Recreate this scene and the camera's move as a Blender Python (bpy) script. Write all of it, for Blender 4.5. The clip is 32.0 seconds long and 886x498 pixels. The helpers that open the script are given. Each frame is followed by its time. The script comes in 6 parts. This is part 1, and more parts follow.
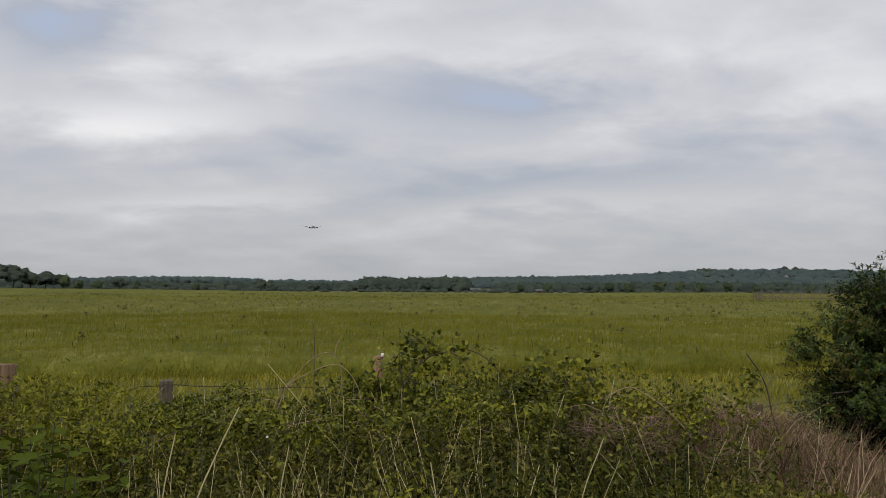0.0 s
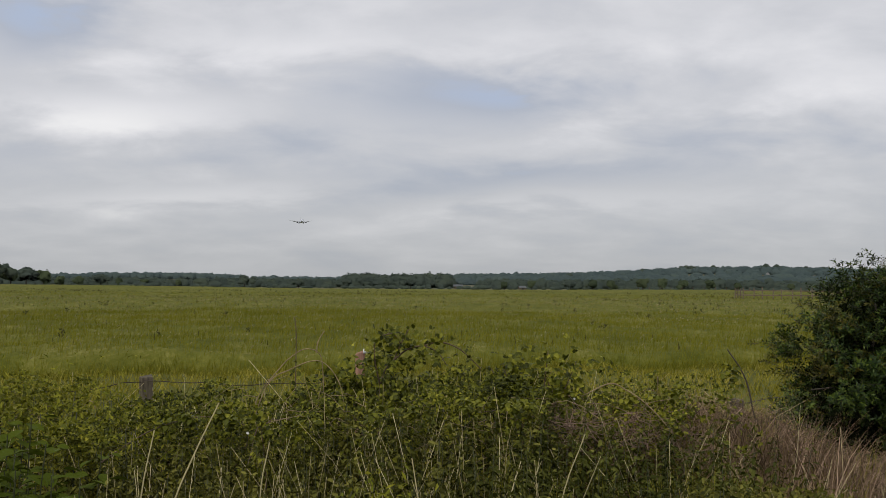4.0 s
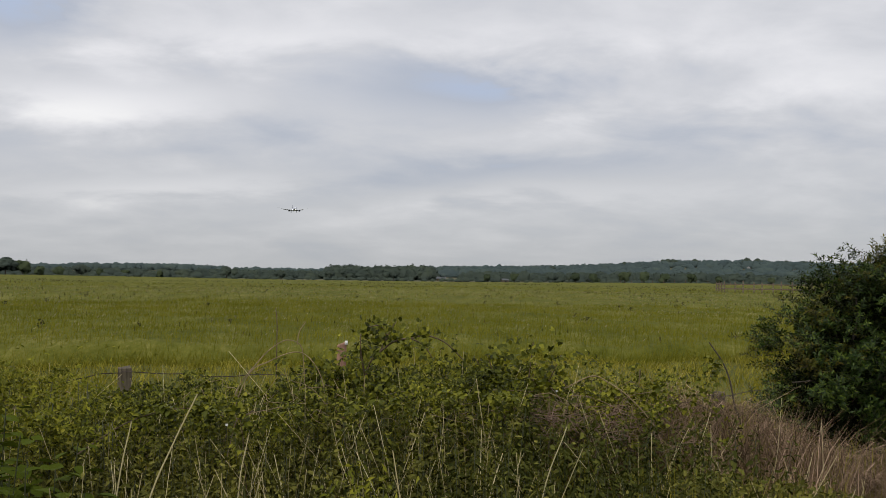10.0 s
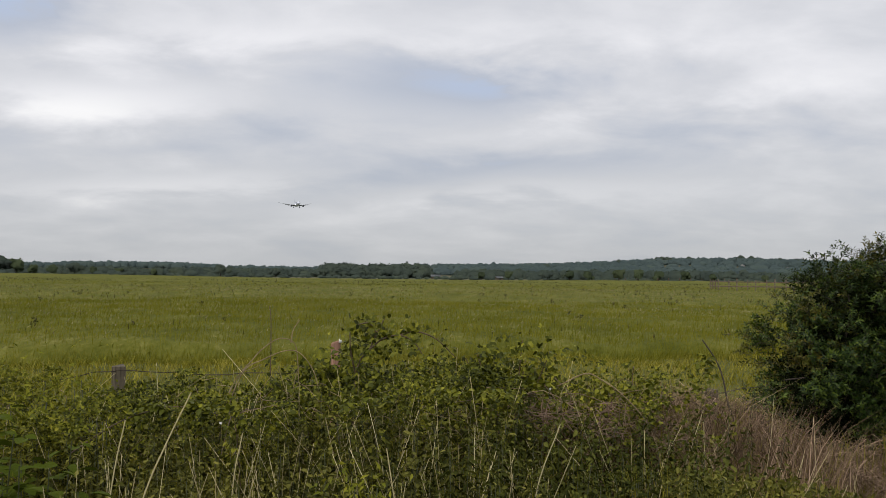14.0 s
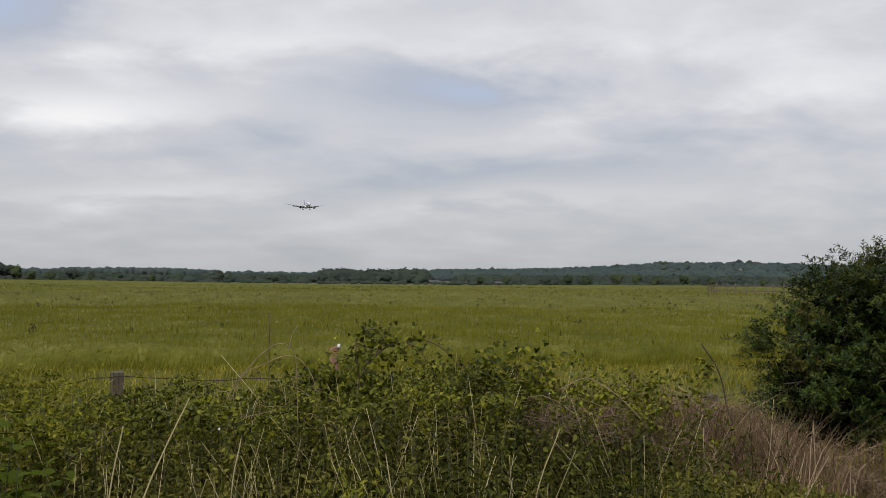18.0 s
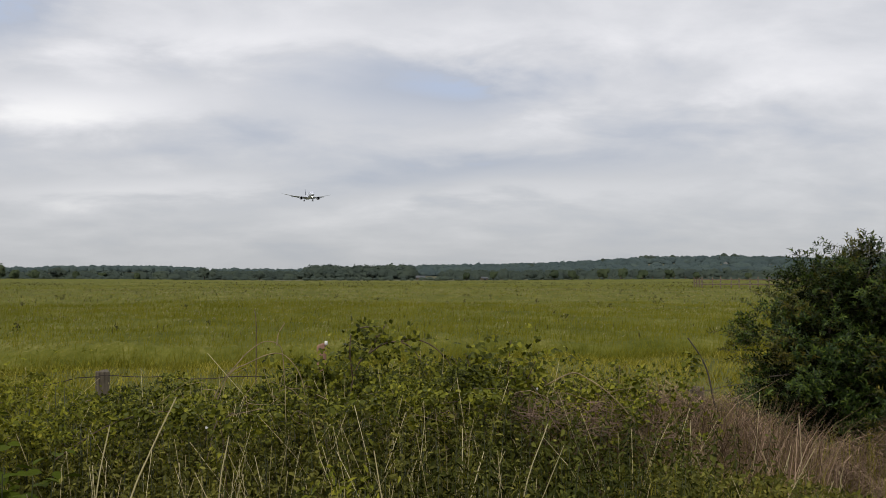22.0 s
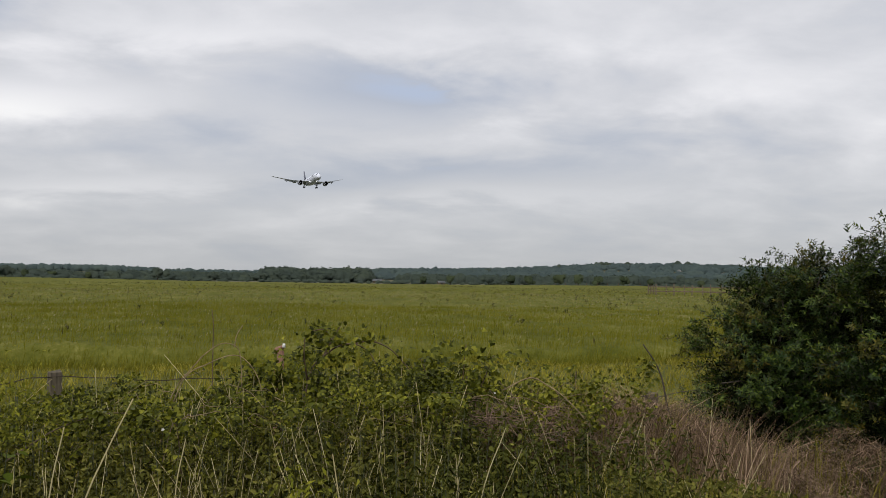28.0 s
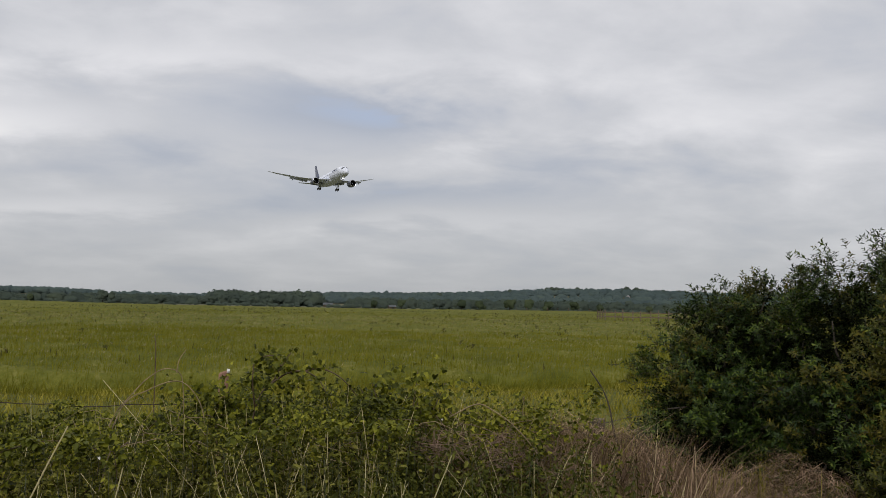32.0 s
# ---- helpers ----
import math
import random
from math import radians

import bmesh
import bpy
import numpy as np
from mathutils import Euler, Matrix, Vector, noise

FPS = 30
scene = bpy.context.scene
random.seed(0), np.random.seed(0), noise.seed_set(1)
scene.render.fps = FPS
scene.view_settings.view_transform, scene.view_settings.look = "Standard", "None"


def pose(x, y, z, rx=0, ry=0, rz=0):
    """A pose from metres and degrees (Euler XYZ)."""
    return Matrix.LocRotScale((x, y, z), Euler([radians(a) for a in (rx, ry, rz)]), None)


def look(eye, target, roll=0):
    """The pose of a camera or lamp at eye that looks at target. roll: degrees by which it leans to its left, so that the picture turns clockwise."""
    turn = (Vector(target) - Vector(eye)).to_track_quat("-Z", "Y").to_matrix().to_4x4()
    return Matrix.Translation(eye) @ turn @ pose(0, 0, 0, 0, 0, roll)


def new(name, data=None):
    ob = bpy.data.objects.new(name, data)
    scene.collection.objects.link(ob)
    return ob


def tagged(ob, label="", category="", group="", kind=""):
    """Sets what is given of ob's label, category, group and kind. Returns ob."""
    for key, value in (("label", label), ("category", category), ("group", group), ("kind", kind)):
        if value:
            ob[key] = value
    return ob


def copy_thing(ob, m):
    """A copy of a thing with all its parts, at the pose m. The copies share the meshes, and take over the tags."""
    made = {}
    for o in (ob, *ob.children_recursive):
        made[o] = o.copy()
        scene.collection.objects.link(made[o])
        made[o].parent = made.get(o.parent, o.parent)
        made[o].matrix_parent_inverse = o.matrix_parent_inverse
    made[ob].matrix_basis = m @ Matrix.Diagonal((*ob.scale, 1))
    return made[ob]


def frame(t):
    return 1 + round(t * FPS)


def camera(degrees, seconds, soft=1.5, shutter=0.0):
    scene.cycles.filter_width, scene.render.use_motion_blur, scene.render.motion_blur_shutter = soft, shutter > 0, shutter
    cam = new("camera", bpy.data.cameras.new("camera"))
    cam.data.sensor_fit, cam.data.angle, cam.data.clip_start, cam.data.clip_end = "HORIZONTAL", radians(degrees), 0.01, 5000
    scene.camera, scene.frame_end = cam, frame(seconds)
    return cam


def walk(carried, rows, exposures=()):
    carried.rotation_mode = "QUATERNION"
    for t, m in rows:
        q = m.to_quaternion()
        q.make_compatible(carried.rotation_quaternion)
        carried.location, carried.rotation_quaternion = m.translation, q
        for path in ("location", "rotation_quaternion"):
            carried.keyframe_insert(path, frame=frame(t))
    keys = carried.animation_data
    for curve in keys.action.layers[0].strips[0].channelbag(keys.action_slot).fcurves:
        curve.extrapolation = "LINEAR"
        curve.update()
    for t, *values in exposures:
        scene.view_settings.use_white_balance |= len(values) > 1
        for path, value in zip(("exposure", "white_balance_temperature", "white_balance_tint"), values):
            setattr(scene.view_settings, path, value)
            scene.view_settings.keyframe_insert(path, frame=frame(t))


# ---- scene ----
# ---- camera and its turning ----
cam = camera(52.0, 32.0, soft=0.5)
EYE = (0.0, 0.0, 1.7)
TURNS = [
    # seconds, yaw, pitch, roll, sway of the held camera in millimetres
    (0, 0.00, 2.43, -0.31, -9, -34, 5), (0.5, -0.36, 2.58, -0.27, -10, -35, 6), (1, -0.44, 2.44, -0.38, -10, -34, 8), (1.5, -0.46, 2.30, -0.50, -13, -32, 12), (2, -0.56, 2.31, -0.47, -10, -40, 9),
    (2.5, -0.75, 2.13, -0.51, -12, -30, 7), (3, -1.00, 2.09, -0.52, -4, -22, 7), (3.5, -0.93, 2.16, -0.41, -2, -22, 1), (5.5, -1.53, 2.28, -0.53, -4, -24, 3), (6, -1.41, 2.03, -0.50, 4, -6, 2),
    (6.5, -1.61, 1.92, -0.51, 2, 2, 2), (7, -1.67, 1.86, -0.55, 0, 2, -0), (7.5, -1.58, 1.66, -0.64, -1, 5, 1), (8, -1.65, 1.70, -0.69, 1, 4, -2), (8.5, -1.56, 1.35, -0.80, 2, 15, -3),
    (9, -1.84, 1.73, -0.73, 4, 10, -4), (9.5, -2.24, 1.93, -0.68, 1, -1, 1), (10, -2.11, 1.75, -0.71, 1, 9, -3), (10.5, -2.08, 1.54, -0.71, 5, 12, -3), (11, -2.08, 1.78, -0.72, 2, 17, -1),
    (11.5, -2.16, 1.65, -0.75, 6, 10, -3), (12, -2.11, 1.40, -0.65, 2, 13, -1), (12.5, -2.09, 1.27, -0.53, 2, 7, -3), (13, -2.26, 1.16, -0.53, 3, 15, -4), (13.5, -2.31, 1.55, -0.62, 2, 10, -1),
    (14, -2.46, 1.62, -0.64, 4, 2, -2), (14.5, -2.46, 1.61, -0.68, 1, 9, 1), (16.5, -2.70, 1.55, -0.52, 6, 14, -2), (17, -2.79, 1.89, -0.31, 4, 5, -1), (17.5, -2.48, 2.01, -0.45, 1, 4, -5),
    (18, -2.56, 1.95, -0.48, 3, 7, -4), (18.5, -2.42, 1.64, -0.18, 6, 11, -3), (19, -2.67, 1.67, -0.19, 4, 9, -3), (19.5, -2.98, 1.60, -0.15, 7, 15, -2), (20, -3.03, 1.58, -0.11, 6, 16, -2),
    (20.5, -3.08, 1.62, -0.24, 5, 13, -0), (21, -3.25, 1.70, -0.20, 4, 11, -1), (21.5, -3.31, 1.63, -0.23, 2, 7, -0), (22, -3.41, 1.68, -0.02, 1, 11, -2), (22.5, -3.81, 1.66, 0.01, -0, 4, -2),
    (23, -3.93, 1.89, -0.06, -0, 2, -1), (23.5, -4.05, 2.10, -0.30, -4, -2, -1), (24, -4.32, 2.08, -0.45, -4, -2, -0), (24.5, -4.40, 2.21, -0.52, -4, -2, -1), (25, -4.65, 2.21, -0.50, -4, -5, -1),
    (25.5, -5.21, 2.05, -0.36, -4, 4, -2), (27.5, -5.97, 1.89, -0.67, -6, -1, -4), (28, -6.13, 1.94, -0.84, -16, -6, 0), (28.5, -6.47, 2.01, -0.68, -9, -6, 4), (29, -6.60, 2.28, -0.82, -12, -3, -1),
    (29.5, -6.61, 2.40, -0.85, -8, -8, 1), (30, -6.76, 2.53, -1.10, -7, -6, -0), (30.5, -7.30, 2.76, -1.14, -4, -5, -0), (31, -7.83, 3.07, -1.15, -7, -7, 4), (31.5, -8.50, 3.41, -1.12, -1, 4, 5),
    (32, -9.21, 3.53, -1.17, 2, 9, 5),
]
# the film camera brightens its picture a little after the start and darkens it again at the end
EXPOSURES = [(0, -0.09), (3, -0.08), (6, -0.04), (8, 0.04), (9, 0.05), (10, 0.0), (11, 0.06), (14, 0.08), (17, 0.06), (18, 0.0), (19, 0.0), (20, 0.05), (22, 0.06), (24, 0.03), (25, 0.03), (28, 0.04), (30, -0.02), (32, -0.10)]
walk(cam, [(t, pose(EYE[0] + sx / 1000, EYE[1] + sy / 1000, EYE[2] + sz / 1000, 90 + pitch, roll, yaw)) for t, yaw, pitch, roll, sx, sy, sz in TURNS], EXPOSURES)

# ---- sky and light ----
SUN_UP, SUN_TURN = radians(43), radians(208)
world = bpy.data.worlds.new("overcast_sky")
scene.world = world
world.use_nodes = True
wt = world.node_tree
wt.nodes.clear()


def wnode(kind, **kw):
    n = wt.nodes.new(kind)
    for k, v in kw.items():
        n.inputs[k].default_value = v
    return n


def wmath(op, a, b=None, clamp=False):
    n = wt.nodes.new("ShaderNodeMath")
    n.operation, n.use_clamp = op, clamp
    for i, v in enumerate((a, b)):
        if v is None:
            continue
        if isinstance(v, (int, float)):
            n.inputs[i].default_value = v
        else:
            wt.links.new(v, n.inputs[i])
    return n.outputs[0]


def wmix(fac, a, b):
    n = wt.nodes.new("ShaderNodeMix")
    n.data_type = "RGBA"
    for socket, v in ((n.inputs[0], fac), (n.inputs[6], a), (n.inputs[7], b)):
        if isinstance(v, (int, float)):
            socket.default_value = v
        elif isinstance(v, tuple):
            socket.default_value = (*v, 1)
        else:
            wt.links.new(v, socket)
    return n.outputs[2]


def build_sky():
    """Broken stratocumulus on a pale sky: a flat layer seen in perspective, with the larger banks at their places."""
    coord = wnode("ShaderNodeTexCoord")
    sep = wnode("ShaderNodeSeparateXYZ")
    wt.links.new(coord.outputs["Generated"], sep.inputs[0])
    x, y, z = sep.outputs
    up = wmath("MAXIMUM", z, 0.0)
    low = wmath("ADD", up, 0.24)
    comb = wnode("ShaderNodeCombineXYZ")
    wt.links.new(wmath("MULTIPLY", wmath("DIVIDE", x, low), 0.8), comb.inputs[0])
    wt.links.new(wmath("MULTIPLY", wmath("DIVIDE", y, low), 1.0), comb.inputs[1])

    def cloud_noise(scale, detail, rough, dist, w):
        n = wnode("ShaderNodeTexNoise", Scale=scale, Detail=detail, Roughness=rough, Distortion=dist)
        n.noise_dimensions = "4D"
        n.inputs["W"].default_value = w
        wt.links.new(comb.outputs[0], n.inputs["Vector"])
        return n.outputs[0]
    broad = cloud_noise(0.95, 3, 0.45, 0.3, 3.1)
    fine = cloud_noise(3.3, 7, 0.54, 0.25, 7.7)
    tone = wmath("ADD", wmath("MULTIPLY", wmath("SUBTRACT", broad, 0.5), 0.6), wmath("MULTIPLY", wmath("SUBTRACT", fine, 0.5), 1.0))
    # banks: across, up, half width, half height, lean, strength (above nought lighter)
    ahead = wmath("MAXIMUM", y, 0.05)
    gx = wmath("ADD", wmath("DIVIDE", x, ahead), wmath("MULTIPLY", wmath("SUBTRACT", fine, 0.47), 0.26))
    gz = wmath("ADD", wmath("DIVIDE", z, ahead), wmath("MULTIPLY", wmath("SUBTRACT", fine, 0.47), 0.09))
    total = tone
    for cx, cz, sx, sz, lean, force in BANKS:
        dx = wmath("DIVIDE", wmath("SUBTRACT", gx, cx), sx)
        dz = wmath("DIVIDE", wmath("SUBTRACT", wmath("SUBTRACT", gz, cz), wmath("MULTIPLY", wmath("SUBTRACT", gx, cx), lean)), sz)
        r2 = wmath("ADD", wmath("MULTIPLY", dx, dx), wmath("MULTIPLY", dz, dz))
        total = wmath("ADD", total, wmath("MULTIPLY", wmath("POWER", 2.718, wmath("MULTIPLY", r2, -1.0)), force))
    light = wmath("ADD", wmath("MULTIPLY", total, 0.95), 0.57, clamp=True)
    ramp = wnode("ShaderNodeValToRGB")
    wt.links.new(light, ramp.inputs[0])
    e = ramp.color_ramp.elements
    e[0].position, e[0].color = 0.08, (0.42, 0.52, 0.72, 1)
    e[1].position, e[1].color = 1.0, (0.95, 0.94, 0.945, 1)
    for p, c in ((0.28, (0.455, 0.49, 0.570, 1)), (0.55, (0.620, 0.628, 0.665, 1)), (0.78, (0.785, 0.782, 0.81, 1))):
        m = e.new(p)
        m.color = c
    # the layer is greyer and duller towards the skyline
    sky_line = wmath("POWER", wmath("SUBTRACT", 1.0, wmath("MULTIPLY", up, 4.2), clamp=True), 1.6)
    grey = wmix(wmath("MULTIPLY", sky_line, 0.75), ramp.outputs[0], (0.385, 0.40, 0.415))
    clear = wnode("ShaderNodeTexSky")
    clear.sky_type, clear.sun_disc, clear.sun_elevation, clear.sun_rotation = "NISHITA", False, SUN_UP, SUN_TURN
    sky_bg, cloud_bg, both = wnode("ShaderNodeBackground"), wnode("ShaderNodeBackground"), wnode("ShaderNodeAddShader")
    sky_bg.inputs[1].default_value, cloud_bg.inputs[1].default_value = 0.004, 1.0
    wt.links.new(clear.outputs[0], sky_bg.inputs[0])
    wt.links.new(grey, cloud_bg.inputs[0])
    wt.links.new(sky_bg.outputs[0], both.inputs[0])
    wt.links.new(cloud_bg.outputs[0], both.inputs[1])
    out = wnode("ShaderNodeOutputWorld")
    wt.links.new(both.outputs[0], out.inputs[0])


BANKS = [
    (-0.44, 0.300, 0.09, 0.055, -0.2, -0.44), (0.085, 0.205, 0.14, 0.030, 0.0, -0.38), (0.00, 0.235, 0.12, 0.016, -0.10, -0.12),
    (-0.23, 0.138, 0.13, 0.026, 0.12, -0.10), (-0.43, 0.150, 0.09, 0.018, 0.05, -0.16), (-0.03, 0.104, 0.15, 0.018, 0.14, -0.24),
    (0.19, 0.130, 0.10, 0.016, 0.06, -0.14), (0.38, 0.150, 0.16, 0.030, 0.05, -0.12), (-0.14, 0.262, 0.20, 0.024, 0.02, 0.20),
    (-0.32, 0.192, 0.14, 0.020, -0.04, 0.26), (0.22, 0.196, 0.07, 0.022, 0.10, 0.20), (0.45, 0.222, 0.14, 0.026, 0.18, 0.24),
    (-0.24, 0.098, 0.20, 0.012, 0.05, 0.20), (0.14, 0.098, 0.15, 0.012, 0.05, 0.16), (0.25, 0.275, 0.22, 0.030, 0.0, 0.10),
]
build_sky()

sun = new("sun", bpy.data.lights.new("sun", "SUN"))
sun.data.energy, sun.data.angle, sun.data.color = 1.5, radians(20), (1.0, 0.96, 0.9)
sun.matrix_world = look((60 * math.sin(SUN_TURN), 60 * math.cos(SUN_TURN), 60 * math.tan(SUN_UP)), (0, 0, 0))

# ---- helpers for meshes and materials ----
rng = np.random.default_rng(7)


def mesh_from(name, verts, tris, mats, smooth=False):
    """A mesh from arrays of corners and triangles (or quads)."""
    verts, tris = np.asarray(verts, dtype=np.float32), np.asarray(tris, dtype=np.int32)
    k = tris.shape[1]
    me = bpy.data.meshes.new(name)
    me.vertices.add(len(verts))
    me.vertices.foreach_set("co", verts.ravel())
    me.loops.add(tris.size)
    me.loops.foreach_set("vertex_index", tris.ravel())
    me.polygons.add(len(tris))
    me.polygons.foreach_set("loop_start", np.arange(0, tris.size, k, dtype=np.int32))
    me.update(calc_edges=True)
    if smooth:
        me.polygons.foreach_set("use_smooth", np.ones(len(tris), dtype=bool))
    for m in (mats if isinstance(mats, (list, tuple)) else [mats]):
        me.materials.append(m)
    return me


def part_of(parent, name, me, label="", m=None):
    ob = new(name, me)
    if parent is not None:
        ob.parent = parent
    if m is not None:
        ob.matrix_basis = m
    return tagged(ob, label)


def part(name, bm, material, parent, label="", smooth=True, m=None):
    me = bpy.data.meshes.new(name)
    bmesh.ops.recalc_face_normals(bm, faces=bm.faces)
    bm.to_mesh(me)
    bm.free()
    for p in me.polygons:
        p.use_smooth = smooth
    me.materials.append(material)
    return part_of(parent, name, me, label, m)


class Heap:
    """Collects corners and triangles of many small pieces."""
    def __init__(self):
        self.v, self.f, self.n, self.up = [], [], 0, []

    def add(self, v, f):
        self.v.append(v.reshape(-1, 3))
        self.f.append((np.asarray(f) + self.n).reshape(-1, 3))
        self.n += len(self.v[-1])

    def mesh(self, name, mats, smooth=False):
        me = mesh_from(name, np.concatenate(self.v), np.concatenate(self.f), mats, smooth)
        if self.up:
            me.normals_split_custom_set_from_vertices(np.concatenate(self.up).tolist())
        return me


def unit(a):
    a = np.asarray(a, dtype=float)
    return a / np.maximum(np.linalg.norm(a, axis=-1, keepdims=True), 1e-9)


OVAL = ((0, 0, 0), (-.36, .22, .06), (-.5, .48, .08), (-.3, .8, .03), (0, 1, -.10), (.3, .8, .03), (.5, .48, .08), (.36, .22, .06), (0, .5, -.02))
BROAD_F = ((6, 0, 5), (6, 5, 4), (6, 4, 3), (6, 3, 2), (6, 2, 1), (6, 1, 0))
BROAD = ((0, 0, 0), (-.46, .28, .10), (-.40, .68, .04), (0, 1, -.14), (.40, .68, .04), (.46, .28, .10), (0, .46, -.03))
OVAL_F = ((8, 0, 7), (8, 7, 6), (8, 6, 5), (8, 5, 4), (8, 4, 3), (8, 3, 2), (8, 2, 1), (8, 1, 0))
TOOTHED = ((0, 0, 0), (-.40, .20, .06), (-.33, .34, .04), (-.50, .44, .08), (-.30, .60, .03), (-.34, .72, .04), (0, 1, -.16), (.34, .72, .04), (.30, .60, .03), (.50, .44, .08), (.33, .34, .04), (.40, .20, .06), (0, .45, -.05))
TOOTHED_F = tuple((12, (k + 1) % 12, k) for k in range(12))
LANCE = ((0, 0, 0), (-.5, .42, .08), (0, 1, -.12), (.5, .42, .08), (0, .45, -.03))
LANCE_F = ((4, 0, 3), (4, 3, 2), (4, 2, 1), (4, 1, 0))


def leaves(heap, base, along, face, length, width, form=LANCE, form_f=LANCE_F):
    """Leaf blades: base points, the way of the midrib, the way the blade faces, lengths and widths."""
    base, along = np.asarray(base, dtype=float), unit(along)
    side = unit(np.cross(along, face))
    nor = np.cross(side, along)
    shape = np.array(form)
    n, k = len(base), len(shape)
    v = (base[:, None] + side[:, None] * (shape[None, :, 0:1] * width[:, None, None]) + along[:, None] * (shape[None, :, 1:2] * length[:, None, None])
         + nor[:, None] * (shape[None, :, 2:3] * length[:, None, None]))
    f = np.array(form_f)[None] + (np.arange(n) * k)[:, None, None]
    heap.add(v, f)


def tubes(heap, paths, r0, r1, sides=4):
    """Tapered round stems along paths: an array stems x points x 3; radii at the foot and the tip."""
    paths = np.asarray(paths, dtype=float)
    n, k, _ = paths.shape
    way = unit(np.gradient(paths, axis=1))
    ref = np.where(np.abs(way[..., 2:3]) > 0.9, np.array([1.0, 0, 0]), np.array([0, 0, 1.0]))
    a = unit(np.cross(way, ref))
    b = np.cross(way, a)
    r = (np.asarray(r0)[:, None] + (np.asarray(r1) - np.asarray(r0))[:, None] * np.linspace(0, 1, k)[None])[..., None, None]
    ang = np.linspace(0, 2 * np.pi, sides, endpoint=False)
    ring = paths[:, :, None] + r * (a[:, :, None] * np.cos(ang)[None, None, :, None] + b[:, :, None] * np.sin(ang)[None, None, :, None])
    f = []
    for i in range(k - 1):
        for s in range(sides):
            p, q = i * sides + s, i * sides + (s + 1) % sides
            f += [(p, q, q + sides), (p, q + sides, p + sides)]
    f += [((k - 1) * sides, (k - 1) * sides + 1, (k - 1) * sides + 2)] + ([((k - 1) * sides, (k - 1) * sides + 2, (k - 1) * sides + 3)] if sides == 4 else [])
    heap.add(ring, np.array(f)[None] + (np.arange(n) * k * sides)[:, None, None])


def blades(heap, foot, tip, width, bend=0.25, face=None):
    """Grass blades: a triangle over a quad, bent towards the tip."""
    foot, tip = np.asarray(foot, float), np.asarray(tip, float)
    n = len(foot)
    way = tip - foot
    if face is None:
        ang = rng.uniform(0, 2 * np.pi, n)
        side = np.stack([np.cos(ang), np.sin(ang), np.zeros(n)], 1)
    else:
        side = np.asarray(face, float)
    mid = foot + way * 0.55 + np.array([0, 0, 1.0]) * (np.linalg.norm(way, axis=1) * bend * 0.4)[:, None]
    w = np.asarray(width)[:, None] * 0.5
    v = np.stack([foot - side * w, foot + side * w, mid - side * w * 0.8, mid + side * w * 0.8, tip], 1)
    f = np.array([(0, 1, 3), (0, 3, 2), (2, 3, 4)])[None] + (np.arange(n) * 5)[:, None, None]
    heap.add(v, f)


def material(name):
    m = bpy.data.materials.new(name)
    m.use_nodes = True
    t = m.node_tree
    return m, t, t.nodes["Principled BSDF"], t.nodes["Material Output"]


def ramp_node(t, stops):
    r = t.nodes.new("ShaderNodeValToRGB")
    e = r.color_ramp.elements
    for i, (p, c) in enumerate(stops):
        s = e[i] if i < 2 else e.new(p)
        s.position, s.color = p, (*c, 1)
    return r


def leaf_material(name, stops, rough=0.5, through_light=0.3, spread=0.6, scale=2.0, gloss=0.35, pucker=0.0):
    """Leaves: each blade of a tone of its own, patches of older and younger growth, light passing through."""
    m, t, p, out = material(name)
    geo = t.nodes.new("ShaderNodeNewGeometry")
    n = t.nodes.new("ShaderNodeTexNoise")
    n.inputs["Scale"].default_value, n.inputs["Detail"].default_value = scale, 3
    t.links.new(geo.outputs["Position"], n.inputs["Vector"])
    a = t.nodes.new("ShaderNodeMath")
    a.operation = "MULTIPLY_ADD"
    t.links.new(geo.outputs["Random Per Island"], a.inputs[0])
    a.inputs[1].default_value = spread
    b = t.nodes.new("ShaderNodeMath")
    b.operation = "MULTIPLY_ADD"
    t.links.new(n.outputs[0], b.inputs[0])
    b.inputs[1].default_value, b.inputs[2].default_value = 1.6 * (1 - spread) + 0.3, -0.3 * (1 - spread) - 0.25
    t.links.new(b.outputs[0], a.inputs[2])
    r = ramp_node(t, stops)
    t.links.new(a.outputs[0], r.inputs[0])
    t.links.new(r.outputs[0], p.inputs["Base Color"])
    p.inputs["Roughness"].default_value = rough
    p.inputs["Specular IOR Level"].default_value = gloss
    if pucker:
        v = t.nodes.new("ShaderNodeTexNoise")
        v.inputs["Scale"].default_value, v.inputs["Detail"].default_value = 110, 2
        t.links.new(geo.outputs["Position"], v.inputs["Vector"])
        bn = t.nodes.new("ShaderNodeBump")
        bn.inputs["Strength"].default_value, bn.inputs["Distance"].default_value = pucker, 0.006
        t.links.new(v.outputs[0], bn.inputs["Height"])
        t.links.new(bn.outputs[0], p.inputs["Normal"])
    tr, mix = t.nodes.new("ShaderNodeBsdfTranslucent"), t.nodes.new("ShaderNodeMixShader")
    t.links.new(r.outputs[0], tr.inputs[0])
    mix.inputs[0].default_value = through_light
    t.links.new(p.outputs[0], mix.inputs[1])
    t.links.new(tr.outputs[0], mix.inputs[2])
    t.links.new(mix.outputs[0], out.inputs[0])
    return m


